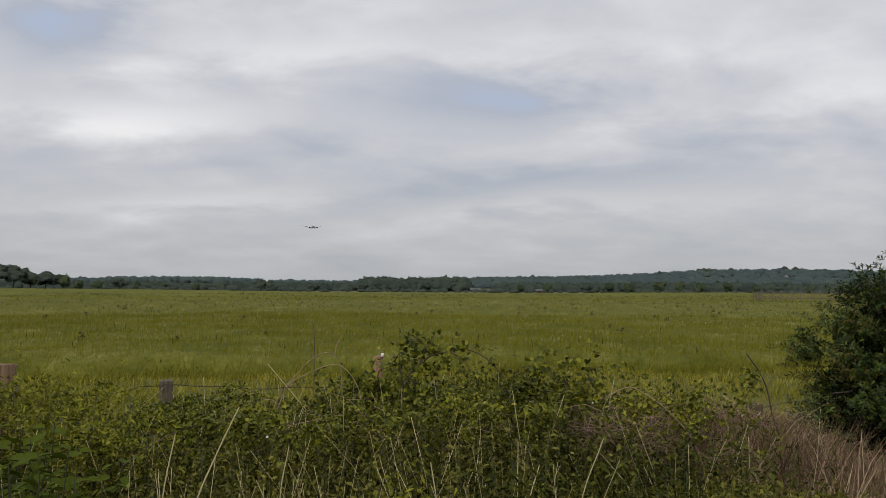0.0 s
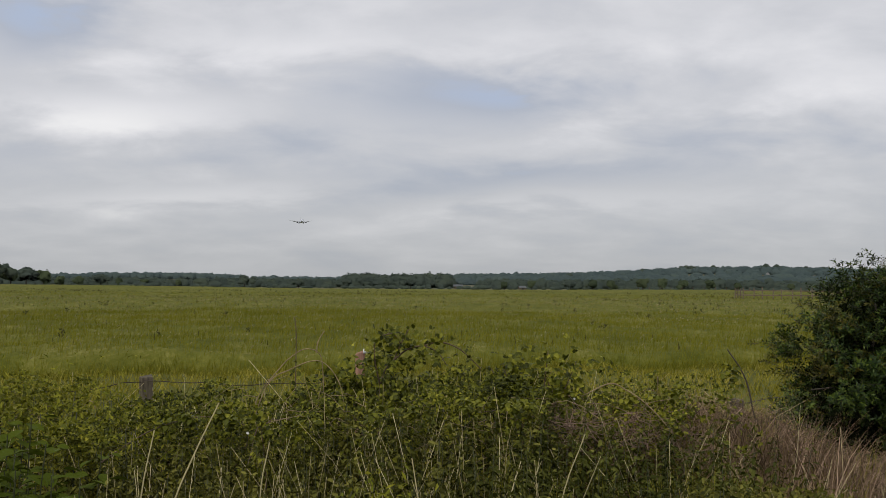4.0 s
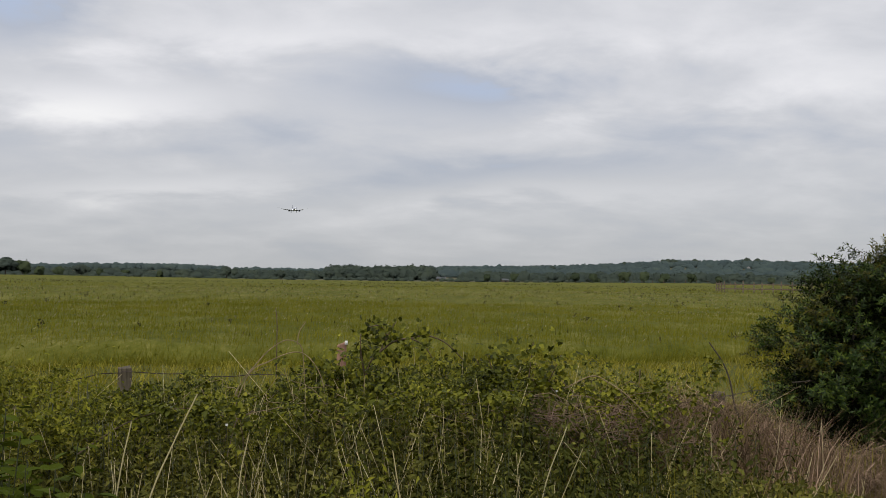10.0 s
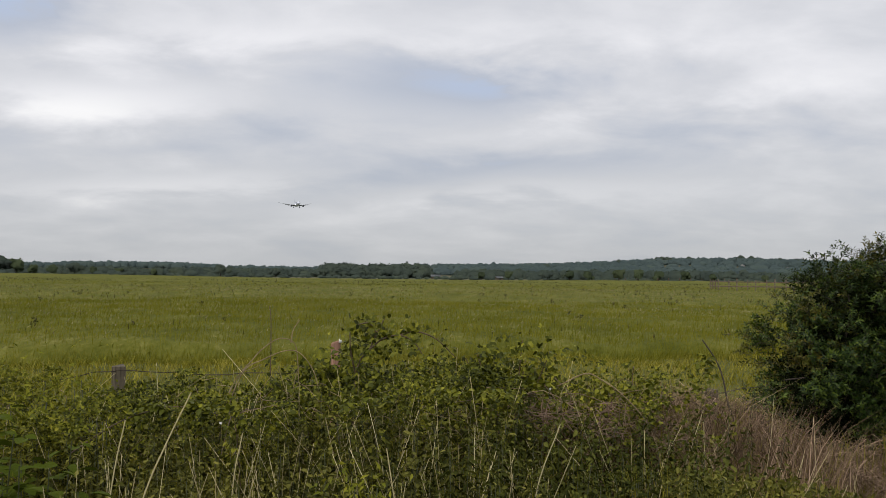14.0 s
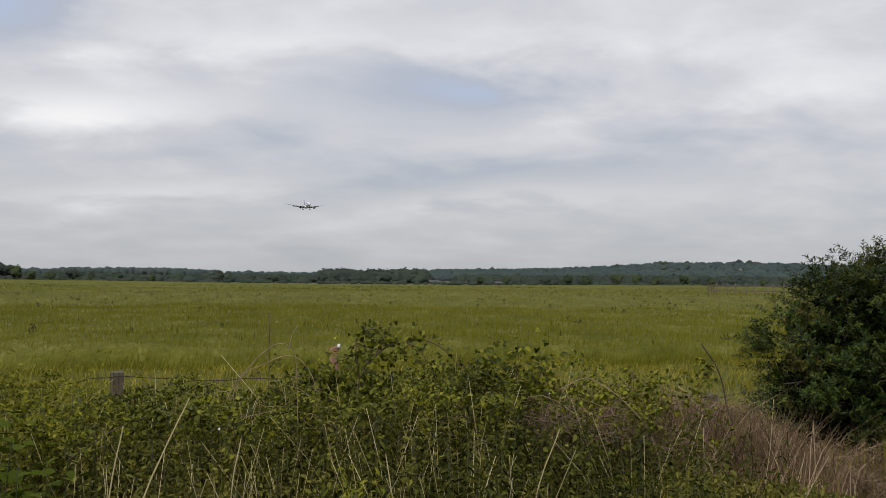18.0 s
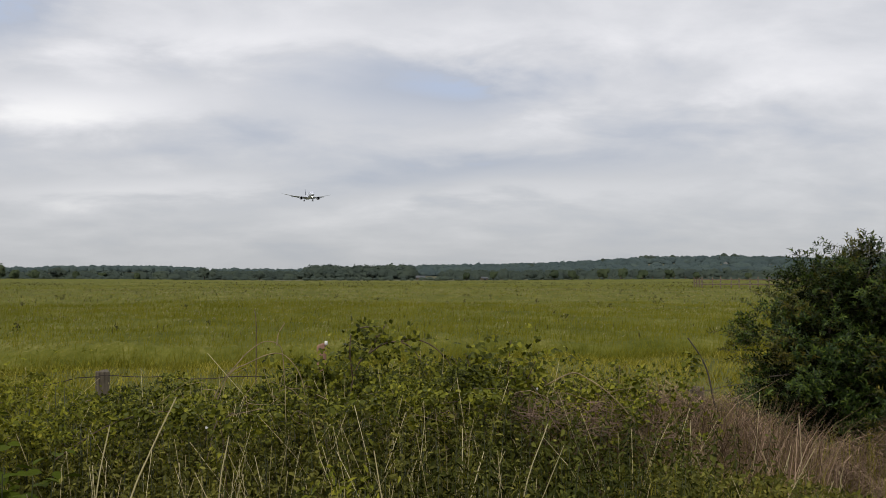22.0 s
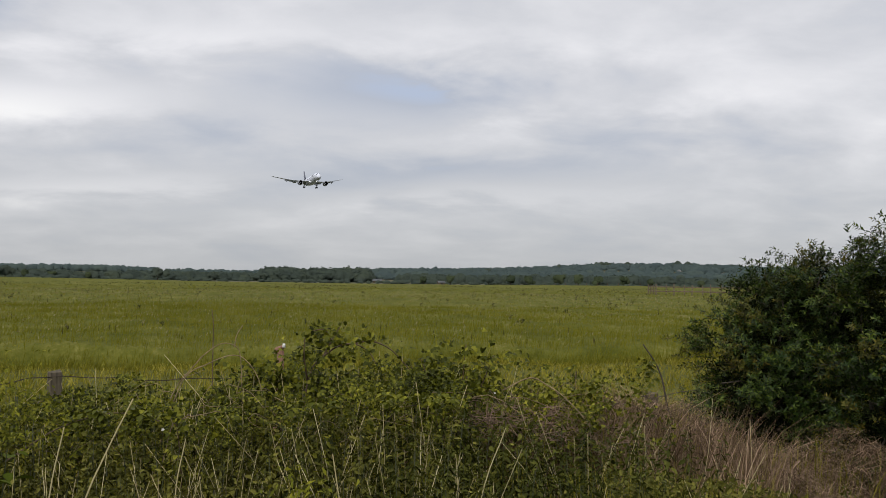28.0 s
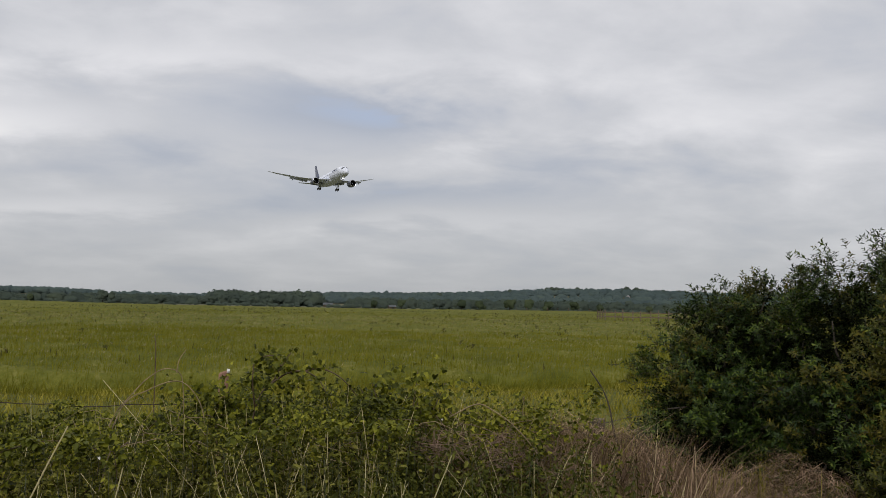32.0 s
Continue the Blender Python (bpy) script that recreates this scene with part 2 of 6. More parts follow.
def plain_material(name, color, rough=0.6, metal=0.0, grain=0.15, scale=8.0, bump=0.0, emit=0.0, stretch=(1, 1, 1)):
    m, t, p, out = material(name)
    c = t.nodes.new("ShaderNodeTexCoord")
    mp = t.nodes.new("ShaderNodeMapping")
    mp.inputs["Scale"].default_value = stretch
    t.links.new(c.outputs["Object"], mp.inputs[0])
    n = t.nodes.new("ShaderNodeTexNoise")
    n.inputs["Scale"].default_value, n.inputs["Detail"].default_value, n.inputs["Roughness"].default_value = scale, 6, 0.65
    t.links.new(mp.outputs[0], n.inputs["Vector"])
    lo, hi = tuple(max(v * (1 - 2 * grain), 0) for v in color), tuple(min(v * (1 + 2 * grain), 1) for v in color)
    r = ramp_node(t, ((0.3, lo), (0.7, hi)))
    t.links.new(n.outputs[0], r.inputs[0])
    t.links.new(r.outputs[0], p.inputs["Base Color"])
    p.inputs["Roughness"].default_value, p.inputs["Metallic"].default_value = rough, metal
    if bump:
        bn = t.nodes.new("ShaderNodeBump")
        bn.inputs["Strength"].default_value = bump
        t.links.new(n.outputs[0], bn.inputs["Height"])
        t.links.new(bn.outputs[0], p.inputs["Normal"])
    if emit:
        p.inputs["Emission Color"].default_value = (*color, 1)
        p.inputs["Emission Strength"].default_value = emit
    return m


M_BUSH = leaf_material("willow_leaf", ((0.0, (0.006, 0.014, 0.002)), (0.42, (0.028, 0.054, 0.008)), (0.74, (0.120, 0.162, 0.022)), (1.0, (0.408, 0.384, 0.072))), 0.45, 0.12, 0.65, 1.6, 0.2)
M_BUSH_WARM = leaf_material("young_willow_leaf", ((0.0, (0.026, 0.036, 0.006)), (0.5, (0.102, 0.103, 0.014)), (0.85, (0.206, 0.156, 0.025)), (1.0, (0.312, 0.174, 0.041))), 0.5, 0.25, 0.6, 1.3, 0.2)
M_BRAMBLE = leaf_material("bramble_leaf", ((0.0, (0.018, 0.023, 0.002)), (0.4, (0.088, 0.099, 0.008)), (0.75, (0.240, 0.235, 0.021)), (1.0, (0.502, 0.456, 0.052))), 0.5, 0.15, 0.7, 2.2, 0.15, 0.5)
M_LIME = leaf_material("yellow_green_leaf", ((0.0, (0.062, 0.070, 0.006)), (0.45, (0.155, 0.160, 0.013)), (0.8, (0.285, 0.265, 0.024)), (1.0, (0.45, 0.39, 0.045))), 0.5, 0.2, 0.7, 2.2, 0.15, 0.5)
M_NETTLE = leaf_material("nettle_leaf", ((0.0, (0.030, 0.032, 0.006)), (0.4, (0.106, 0.105, 0.018)), (0.75, (0.238, 0.220, 0.045)), (1.0, (0.425, 0.388, 0.106))), 0.6, 0.10, 0.6, 1.7, 0.10, 0.6)
M_NETTLE_DARK = leaf_material("young_nettle_leaf", ((0.0, (0.015, 0.020, 0.003)), (0.4, (0.058, 0.065, 0.012)), (0.75, (0.135, 0.139, 0.026)), (1.0, (0.280, 0.266, 0.064))), 0.65, 0.10, 0.55, 1.7, 0.05, 0.6)
M_BROAD = leaf_material("broad_leaf", ((0.0, (0.026, 0.048, 0.006)), (0.5, (0.105, 0.128, 0.012)), (1.0, (0.36, 0.34, 0.05))), 0.65, 0.2, 0.8, 2.0, 0.04, 0.6)
M_FIELD = leaf_material("meadow_grass", ((0.0, (0.118, 0.122, 0.011)), (0.5, (0.195, 0.188, 0.020)), (0.8, (0.262, 0.238, 0.036)), (1.0, (0.36, 0.31, 0.08))), 0.7, 0.3, 0.45, 0.35, 0.05)
M_MARGIN = leaf_material("short_grass", ((0.0, (0.095, 0.092, 0.011)), (0.5, (0.285, 0.255, 0.030)), (1.0, (0.50, 0.42, 0.11))), 0.7, 0.25, 0.6, 1.2, 0.05)
M_STRAW = leaf_material("dead_stem", ((0.0, (0.273, 0.222, 0.107)), (0.5, (0.486, 0.413, 0.222)), (1.0, (0.655, 0.582, 0.350))), 0.75, 0.05, 0.9, 2.0, 0.15)
M_THATCH = leaf_material("dead_grass", ((0.0, (0.036, 0.024, 0.012)), (0.5, (0.205, 0.135, 0.082)), (1.0, (0.74, 0.53, 0.37))), 0.8, 0.1, 0.7, 2.0, 0.1)
# near-black copy of the willow leaf: shade inside the bush put into colour
M_BUSH_SHADED = leaf_material("shaded_willow_leaf", ((0.0, (0.004, 0.006, 0.002)), (1.0, (0.012, 0.016, 0.004))), 0.8, 0.05, 0.6, 1.6, 0.04)
M_CANE = plain_material("bramble_cane", (0.10, 0.065, 0.035), 0.6, 0, 0.3, 20)
M_CANE_PALE = plain_material("old_cane", (0.26, 0.19, 0.10), 0.7, 0, 0.25, 20)
M_STEM = plain_material("green_stem", (0.045, 0.052, 0.016), 0.6, 0, 0.25, 20)
M_BARK = plain_material("bark", (0.05, 0.04, 0.03), 0.85, 0, 0.35, 12, 0.4)
M_WOOD = plain_material("grey_fence_wood", (0.105, 0.085, 0.055), 0.85, 0, 0.35, 9, 0.5, 0, (6, 6, 0.6))
M_WOOD_BROWN = plain_material("brown_fence_wood", (0.16, 0.10, 0.055), 0.8, 0, 0.35, 9, 0.5, 0, (6, 6, 0.6))
M_WIRE = plain_material("rusty_wire", (0.055, 0.04, 0.03), 0.8, 0.2, 0.3, 60)
# leaf green greyed towards blue: haze of the middle distance painted in
M_WOODLAND_HAZED = leaf_material("woodland", ((0.0, (0.084, 0.110, 0.095)), (0.45, (0.108, 0.137, 0.108)), (0.8, (0.127, 0.156, 0.106)), (1.0, (0.150, 0.177, 0.107))), 0.9, 0.5, 0.35, 0.09, 0.02)
# paler and bluer still: the far hills' aerial haze is in the base colour
M_WOOD_FAR_HAZED = leaf_material("hazed_hill_woodland", ((0.0, (0.105, 0.144, 0.147)), (0.5, (0.133, 0.177, 0.165)), (1.0, (0.161, 0.208, 0.164))), 0.9, 0.5, 0.30, 0.04, 0.02)
M_HEDGE_TREE = leaf_material("hedgerow_leaf", ((0.0, (0.051, 0.068, 0.040)), (0.5, (0.077, 0.100, 0.051)), (1.0, (0.111, 0.129, 0.063))), 0.9, 0.3, 0.30, 0.09, 0.02)


def ground_material():
    m, t, p, out = material("grassland")
    geo = t.nodes.new("ShaderNodeNewGeometry")

    def noise_at(scale, detail, stretch=(1, 1, 1)):
        mp = t.nodes.new("ShaderNodeMapping")
        mp.inputs["Scale"].default_value = stretch
        t.links.new(geo.outputs["Position"], mp.inputs[0])
        n = t.nodes.new("ShaderNodeTexNoise")
        n.inputs["Scale"].default_value, n.inputs["Detail"].default_value, n.inputs["Roughness"].default_value = scale, detail, 0.6
        t.links.new(mp.outputs[0], n.inputs["Vector"])
        return n.outputs[0]
    big, mid, small = noise_at(0.03, 4, (0.5, 1, 1)), noise_at(0.4, 5, (0.6, 1, 1)), noise_at(6, 6)
    add = t.nodes.new("ShaderNodeMath")
    add.operation = "MULTIPLY_ADD"
    t.links.new(mid, add.inputs[0])
    add.inputs[1].default_value = 0.5
    half = t.nodes.new("ShaderNodeMath")
    half.operation = "MULTIPLY"
    half.inputs[1].default_value = 0.5
    t.links.new(big, half.inputs[0])
    t.links.new(half.outputs[0], add.inputs[2])
    r = ramp_node(t, ((0.30, (0.070, 0.076, 0.018)), (0.5, (0.120, 0.124, 0.028)), (0.70, (0.185, 0.175, 0.050))))
    t.links.new(add.outputs[0], r.inputs[0])
    mix = t.nodes.new("ShaderNodeMix")
    mix.data_type, mix.blend_type = "RGBA", "MULTIPLY"
    r2 = ramp_node(t, ((0.3, (0.6, 0.6, 0.6)), (0.7, (1.25, 1.25, 1.2))))
    t.links.new(small, r2.inputs[0])
    mix.inputs[0].default_value = 0.8
    t.links.new(r.outputs[0], mix.inputs[6])
    t.links.new(r2.outputs[0], mix.inputs[7])
    # beyond the meadow an added greyer ground tone, less yellow bounce onto the airliner
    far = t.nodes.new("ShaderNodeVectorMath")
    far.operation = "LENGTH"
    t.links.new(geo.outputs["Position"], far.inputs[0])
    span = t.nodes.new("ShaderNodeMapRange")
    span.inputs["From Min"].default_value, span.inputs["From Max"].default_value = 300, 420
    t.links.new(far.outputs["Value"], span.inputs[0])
    bounce_grey = t.nodes.new("ShaderNodeMix")
    bounce_grey.data_type = "RGBA"
    t.links.new(span.outputs[0], bounce_grey.inputs[0])
    t.links.new(mix.outputs[2], bounce_grey.inputs[6])
    bounce_grey.inputs[7].default_value = (0.125, 0.125, 0.075, 1)
    t.links.new(bounce_grey.outputs[2], p.inputs["Base Color"])
    p.inputs["Roughness"].default_value = 0.9
    p.inputs["Specular IOR Level"].default_value = 0.1
    b = t.nodes.new("ShaderNodeBump")
    b.inputs["Strength"].default_value, b.inputs["Distance"].default_value = 0.5, 0.2
    t.links.new(mid, b.inputs["Height"])
    t.links.new(b.outputs[0], p.inputs["Normal"])
    return m


def sward_material():
    m, t, p, out = material("hay_sward")
    geo = t.nodes.new("ShaderNodeNewGeometry")

    def noise_at(scale, detail, stretch):
        mp = t.nodes.new("ShaderNodeMapping")
        mp.inputs["Scale"].default_value = stretch
        t.links.new(geo.outputs["Position"], mp.inputs[0])
        n = t.nodes.new("ShaderNodeTexNoise")
        n.inputs["Scale"].default_value, n.inputs["Detail"].default_value, n.inputs["Roughness"].default_value = scale, detail, 0.7
        t.links.new(mp.outputs[0], n.inputs["Vector"])
        return n.outputs[0]

    def madd(a, k, b):
        n = t.nodes.new("ShaderNodeMath")
        n.operation = "MULTIPLY_ADD"
        n.inputs[1].default_value = k
        t.links.new(a, n.inputs[0])
        if isinstance(b, float):
            n.inputs[2].default_value = b
        else:
            t.links.new(b, n.inputs[2])
        return n.outputs[0]
    broad, patch, fine = noise_at(0.035, 3, (1, 0.5, 1)), noise_at(0.8, 6, (1, 0.45, 1)), noise_at(9, 4, (1, 0.5, 1))
    tone = madd(broad, 0.30, madd(patch, 1.0, madd(fine, 0.55, -0.42)))
    r = ramp_node(t, ((0.20, (0.050, 0.056, 0.009)), (0.40, (0.090, 0.098, 0.014)), (0.58, (0.138, 0.138, 0.025)), (0.80, (0.26, 0.24, 0.08))))
    t.links.new(tone, r.inputs[0])
    t.links.new(r.outputs[0], p.inputs["Base Color"])
    p.inputs["Roughness"].default_value, p.inputs["Specular IOR Level"].default_value = 0.9, 0.05
    b = t.nodes.new("ShaderNodeBump")
    b.inputs["Strength"].default_value, b.inputs["Distance"].default_value = 0.8, 0.25
    t.links.new(patch, b.inputs["Height"])
    t.links.new(b.outputs[0], p.inputs["Normal"])
    return m


M_GROUND = ground_material()
M_SWARD = sward_material()

# ---- the land ----
def smooth(a, lo, hi):
    s = np.clip((np.asarray(a, float) - lo) / (hi - lo), 0, 1)
    return s * s * (3 - 2 * s)


def meadow_front(x):
    return 17.6 + 0.22 * x + 0.5 * np.sin(x * 0.8) + 0.3 * np.sin(x * 2.3 + 1)


def meadow_end(az):
    """How far off the hay meadow ends, by the way one looks."""
    return 250 + 200 * smooth(az, -6, -26) + 130 * smooth(az, 4, 20)


def height(x, y, standing=False):
    """The ground's height: a level meadow, low wooded hills beyond it that rise to the right. standing: the matted body of the hay as well."""
    x, y = np.asarray(x, float), np.asarray(y, float)
    d, az = np.hypot(x, y), np.degrees(np.arctan2(x, y))
    front = smooth(np.abs(az), 75, 50)
    hill = smooth(d, 750, 1750) * (5 + 19 * smooth(az, -2, 17) + 3 * np.sin(az * 0.35 + 1)) * front
    end = meadow_end(az)
    dip = -1.2 * smooth(d, end + 4, end + 60) * smooth(d, 1000, 700)
    rough = 0.05 * np.sin(x * 0.9 + 1.3) * np.sin(y * 0.7) * smooth(d, 3, 8) * smooth(d, 300, 60)
    z = hill + dip + rough
    if standing:
        hay = 0.34 + 0.05 * np.sin(x * 0.31 + 0.8 * np.sin(y * 0.2)) * np.sin(y * 0.23) + 0.04 * np.sin(x * 1.3 + y) * np.sin(y * 0.9 - x * 0.4)
        z = z + hay * smooth(y - meadow_front(x), 0.0, 1.0) * smooth(d, end + 3, end) * (np.abs(az) < 89)
    return z


def polar(n, r0, r1, a0, a1):
    """Places strewn evenly over a ring sector; degrees from straight ahead."""
    r = np.sqrt(rng.uniform(r0 * r0, r1 * r1, n))
    a = np.radians(rng.uniform(a0, a1, n))
    return r * np.sin(a), r * np.cos(a)


def sheet(rings, az):
    x, y = rings[:, None] * np.sin(az)[None], rings[:, None] * np.cos(az)[None]
    n = len(az)
    i, j = np.meshgrid(np.arange(len(rings) - 1), np.arange(n - 1), indexing="ij")
    a = i * n + j
    return x, y, np.stack([a, a + n, a + n + 1, a + 1], -1).reshape(-1, 4)


def build_ground():
    rings = np.concatenate([[0.0, 0.5, 1, 1.5], np.arange(2, 12, 0.5), np.geomspace(12, 4900, 110)])
    x, y, f = sheet(rings, np.radians(np.linspace(-180, 180, 361)))
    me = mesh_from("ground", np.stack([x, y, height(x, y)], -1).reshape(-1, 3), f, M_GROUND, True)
    bm = bmesh.new()
    bm.from_mesh(me)
    bmesh.ops.remove_doubles(bm, verts=bm.verts, dist=0.0005)
    bmesh.ops.recalc_face_normals(bm, faces=bm.faces)
    bm.to_mesh(me)
    bm.free()
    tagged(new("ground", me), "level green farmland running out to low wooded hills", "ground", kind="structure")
    # the matted body of the hay, closely uneven, from which the single stems stand out
    rings = np.geomspace(13.5, 455, 330)
    x, y, f = sheet(rings, np.radians(np.linspace(-40, 46, 470)))
    z = height(x, y, True)
    d = np.hypot(x, y)
    z = z + rng.normal(0, 1, z.shape) * (0.018 + 0.00008 * d) * smooth(y - meadow_front(x), 0.2, 1.5) - 0.03
    ok = ((y > meadow_front(x) - 0.1) & (d < meadow_end(np.degrees(np.arctan2(x, y))) + 3)).reshape(-1)
    f = f[ok[f].all(1)]
    used, f = np.unique(f, return_inverse=True)
    v = np.stack([x, y, z], -1).reshape(-1, 3)[used]
    tagged(new("hay_sward", mesh_from("hay_sward", v, f.reshape(-1, 4), M_SWARD, True)), "matted body of the standing green hay crop", "grass", kind="stuff")


build_ground()


def build_meadow():
    """Long hay grass, densest and finest nearest to the fence."""
    heap = Heap()
    for n, r0, r1, h, w, tall in ((95000, 14, 46, (0.08, 0.24), (0.006, 0.013), 0.05), (42000, 44, 135, (0.05, 0.17), (0.018, 0.045), 0.04), (9000, 130, 420, (0.03, 0.10), (0.10, 0.20), 0.02)):
        x, y = polar(n, r0, r1, -31, 41)
        keep = (y > meadow_front(x)) & (np.hypot(x, y) < meadow_end(np.degrees(np.arctan2(x, y))))
        x, y = x[keep], y[keep]
        k = len(x)
        gust = np.sin(x * 0.21 + 0.6 * np.sin(y * 0.13)) * np.sin(y * 0.11 + 0.4 * np.sin(x * 0.09))
        hh = rng.uniform(*h, k) * (1 + 0.25 * gust)
        hh[rng.random(k) < tall] *= 1.5
        low = smooth(y - meadow_front(x), 1.0, 0.1)
        foot = np.stack([x, y, height(x, y, True) - 0.05 - 0.1 * low], 1)
        lean = np.stack([rng.normal(0.10, 0.24, k), rng.normal(-0.05, 0.24, k), np.ones(k)], 1)
        blades(heap, foot, foot + lean * (hh + 0.12 * low)[:, None], rng.uniform(*w, k), face=None)
    # the standing edge of the uncut hay
    n = 12000
    x = rng.uniform(-11, 15.5, n)
    y = meadow_front(x) + rng.exponential(1.1, n) - 0.25
    foot = np.stack([x, y, height(x, y)], 1)
    hh = rng.uniform(0.18, 0.42, n) * (0.55 + 0.45 * smooth(y - meadow_front(x), -0.4, 0.9))
    blades(heap, foot, foot + np.stack([rng.normal(0.04, 0.09, n), rng.normal(-0.03, 0.08, n), hh], 1), rng.uniform(0.006, 0.014, n), bend=0.1)
    ob = new("meadow_grass", heap.mesh("meadow_grass", M_FIELD))
    tagged(ob, "long green hay grass with pale seed heads in a meadow", "grass", kind="stuff")
    heap = Heap()
    # seed heads: short pale spikelets on the taller stems
    x, y = polar(16000, 16, 90, -31, 41)
    keep = y > meadow_front(x) + 0.5
    x, y = x[keep], y[keep]
    k = len(x)
    d = np.hypot(x, y)
    z = height(x, y, True) + rng.uniform(0.02, 0.16, k)
    foot = np.stack([x, y, z], 1)
    blades(heap, foot, foot + np.stack([rng.normal(0.04, 0.03, k), rng.normal(0, 0.03, k), rng.uniform(0.03, 0.07, k)], 1), 0.010 + d * 0.0005)
    ob = new("seed_heads", heap.mesh("seed_heads", M_SEED))
    tagged(ob, "pale buff seed heads on the hay grass", "grass", kind="stuff")
    # the mown margin between fence and meadow
    heap = Heap()
    x, y = polar(76000, 4.5, 26, -32, 40)
    keep = (y > 4.6) & (y < meadow_front(x) + 0.6) & ~((x > 0.6) & (y < 7.2) & (x < 4.4)) & ~((np.abs(x) < 3) & (y < 5.4))
    x, y = x[keep], y[keep]
    k = len(x)
    foot = np.stack([x, y, height(x, y) - 0.01], 1)
    tuft = 0.6 + 0.5 * np.sin(x * 1.7 + np.sin(y)) * np.sin(y * 1.3)
    hh = rng.uniform(0.05, 0.13, k) * (0.7 + tuft) + rng.uniform(0.0, 0.34, k) * smooth(y, 11.5, 6.5) * (0.6 + 0.5 * tuft + 0.9 * smooth(x, 1.4, 2.2))
    lean = np.stack([rng.normal(0.05, 0.5, k), rng.normal(0, 0.5, k), np.ones(k)], 1)
    blades(heap, foot, foot + lean * hh[:, None], rng.uniform(0.006, 0.016, k), bend=0.35)
    tagged(new("margin_grass", heap.mesh("margin_grass", M_MARGIN)), "short yellowish grass along the field margin", "grass", kind="stuff")


M_SORREL = leaf_material("dark_stems", ((0.0, (0.045, 0.048, 0.014)), (0.6, (0.075, 0.070, 0.024)), (1.0, (0.12, 0.085, 0.04))), 0.8, 0.1, 0.8, 0.5, 0.1)


def build_sorrel():
    """Dark stems that prick through the hay in loose drifts."""
    heap = Heap()
    x, y = polar(15000, 20, 190, -31, 41)
    drift = np.sin(x * 0.17 + 2 * np.sin(y * 0.05)) * np.sin(y * 0.09 + x * 0.03) + rng.normal(0, 0.5, len(x))
    keep = (y > meadow_front(x) + 1.5) & (drift > 0.25)
    x, y = x[keep], y[keep]
    k = len(x)
    d = np.hypot(x, y)
    foot = np.stack([x, y, height(x, y, True) - 0.05], 1)
    blades(heap, foot, foot + np.stack([rng.normal(0, 0.03, k), rng.normal(0, 0.03, k), rng.uniform(0.10, 0.26, k)], 1), 0.010 + d * 0.0005, bend=0.1)
    tagged(new("sorrel_stems", heap.mesh("sorrel_stems", M_SORREL)), "dark sorrel stems standing in the hay", "grass", kind="stuff")


build_sorrel()
M_SEED = leaf_material("seed_head", ((0.0, (0.20, 0.19, 0.08)), (0.6, (0.30, 0.275, 0.14)), (1.0, (0.42, 0.38, 0.22))), 0.8, 0.2, 0.8, 0.5, 0.1)
build_meadow()

def ico_arrays(steps):
    bm = bmesh.new()
    bmesh.ops.create_icosphere(bm, subdivisions=steps, radius=1)
    v = np.array([q.co[:] for q in bm.verts])
    f = np.array([[q.index for q in p.verts] for p in bm.faces])
    bm.free()
    return v, f


ICO = {n: ico_arrays(n) for n in (2, 3)}


def crowns(heap, centre, radii, clumps=70, size=0.15, lumps=12, steps=3):
    """Tree crowns: a lumpy dark heart with many small leaf clumps standing off it at all angles."""
    for c, r in zip(centre, radii):
        lump = unit(rng.normal(size=(lumps, 3)))
        amp = rng.uniform(0.03, 0.16, lumps) if steps == 2 else rng.uniform(0.08, 0.26, lumps)

        def swell(u):
            return 0.72 + (np.clip(u @ lump.T, 0, 1) ** (4 if steps == 2 else 10) * amp).sum(1)
        ball, skin = ICO[steps]
        v = ball * (swell(ball) * rng.uniform(0.90, 1.04, len(ball)))[:, None]
        heap.add(c + v * r, skin)
        heap.up.append(unit(ball * 0.8 + [0, -0.4, 1.2] + rng.normal(0, 0.2, ball.shape)))
        u = unit(rng.normal(size=(clumps, 3)) + np.array([0, 0, 0.25]))
        p = u * (swell(u) * rng.uniform(0.90, 1.12, clumps))[:, None]
        a = unit(np.cross(u, rng.normal(size=(clumps, 3))))
        b = unit(np.cross(u, a) + u * rng.normal(0, 0.5, (clumps, 1)))
        s = size * rng.uniform(0.5, 1.2, (clumps, 1))
        quad = np.stack([p - a * s - b * s * 0.7, p + a * s * 0.8 - b * s, p + a * s + b * s * 0.8, p - a * s * 0.7 + b * s], 1) * r + c
        f = np.array([(0, 1, 2), (0, 2, 3)])[None] + (np.arange(clumps) * 4)[:, None, None]
        heap.add(quad, f)
        heap.up.append(np.repeat(unit(u * 0.8 + [0, -0.4, 1.1] + rng.normal(0, 0.35, u.shape)), 4, 0))


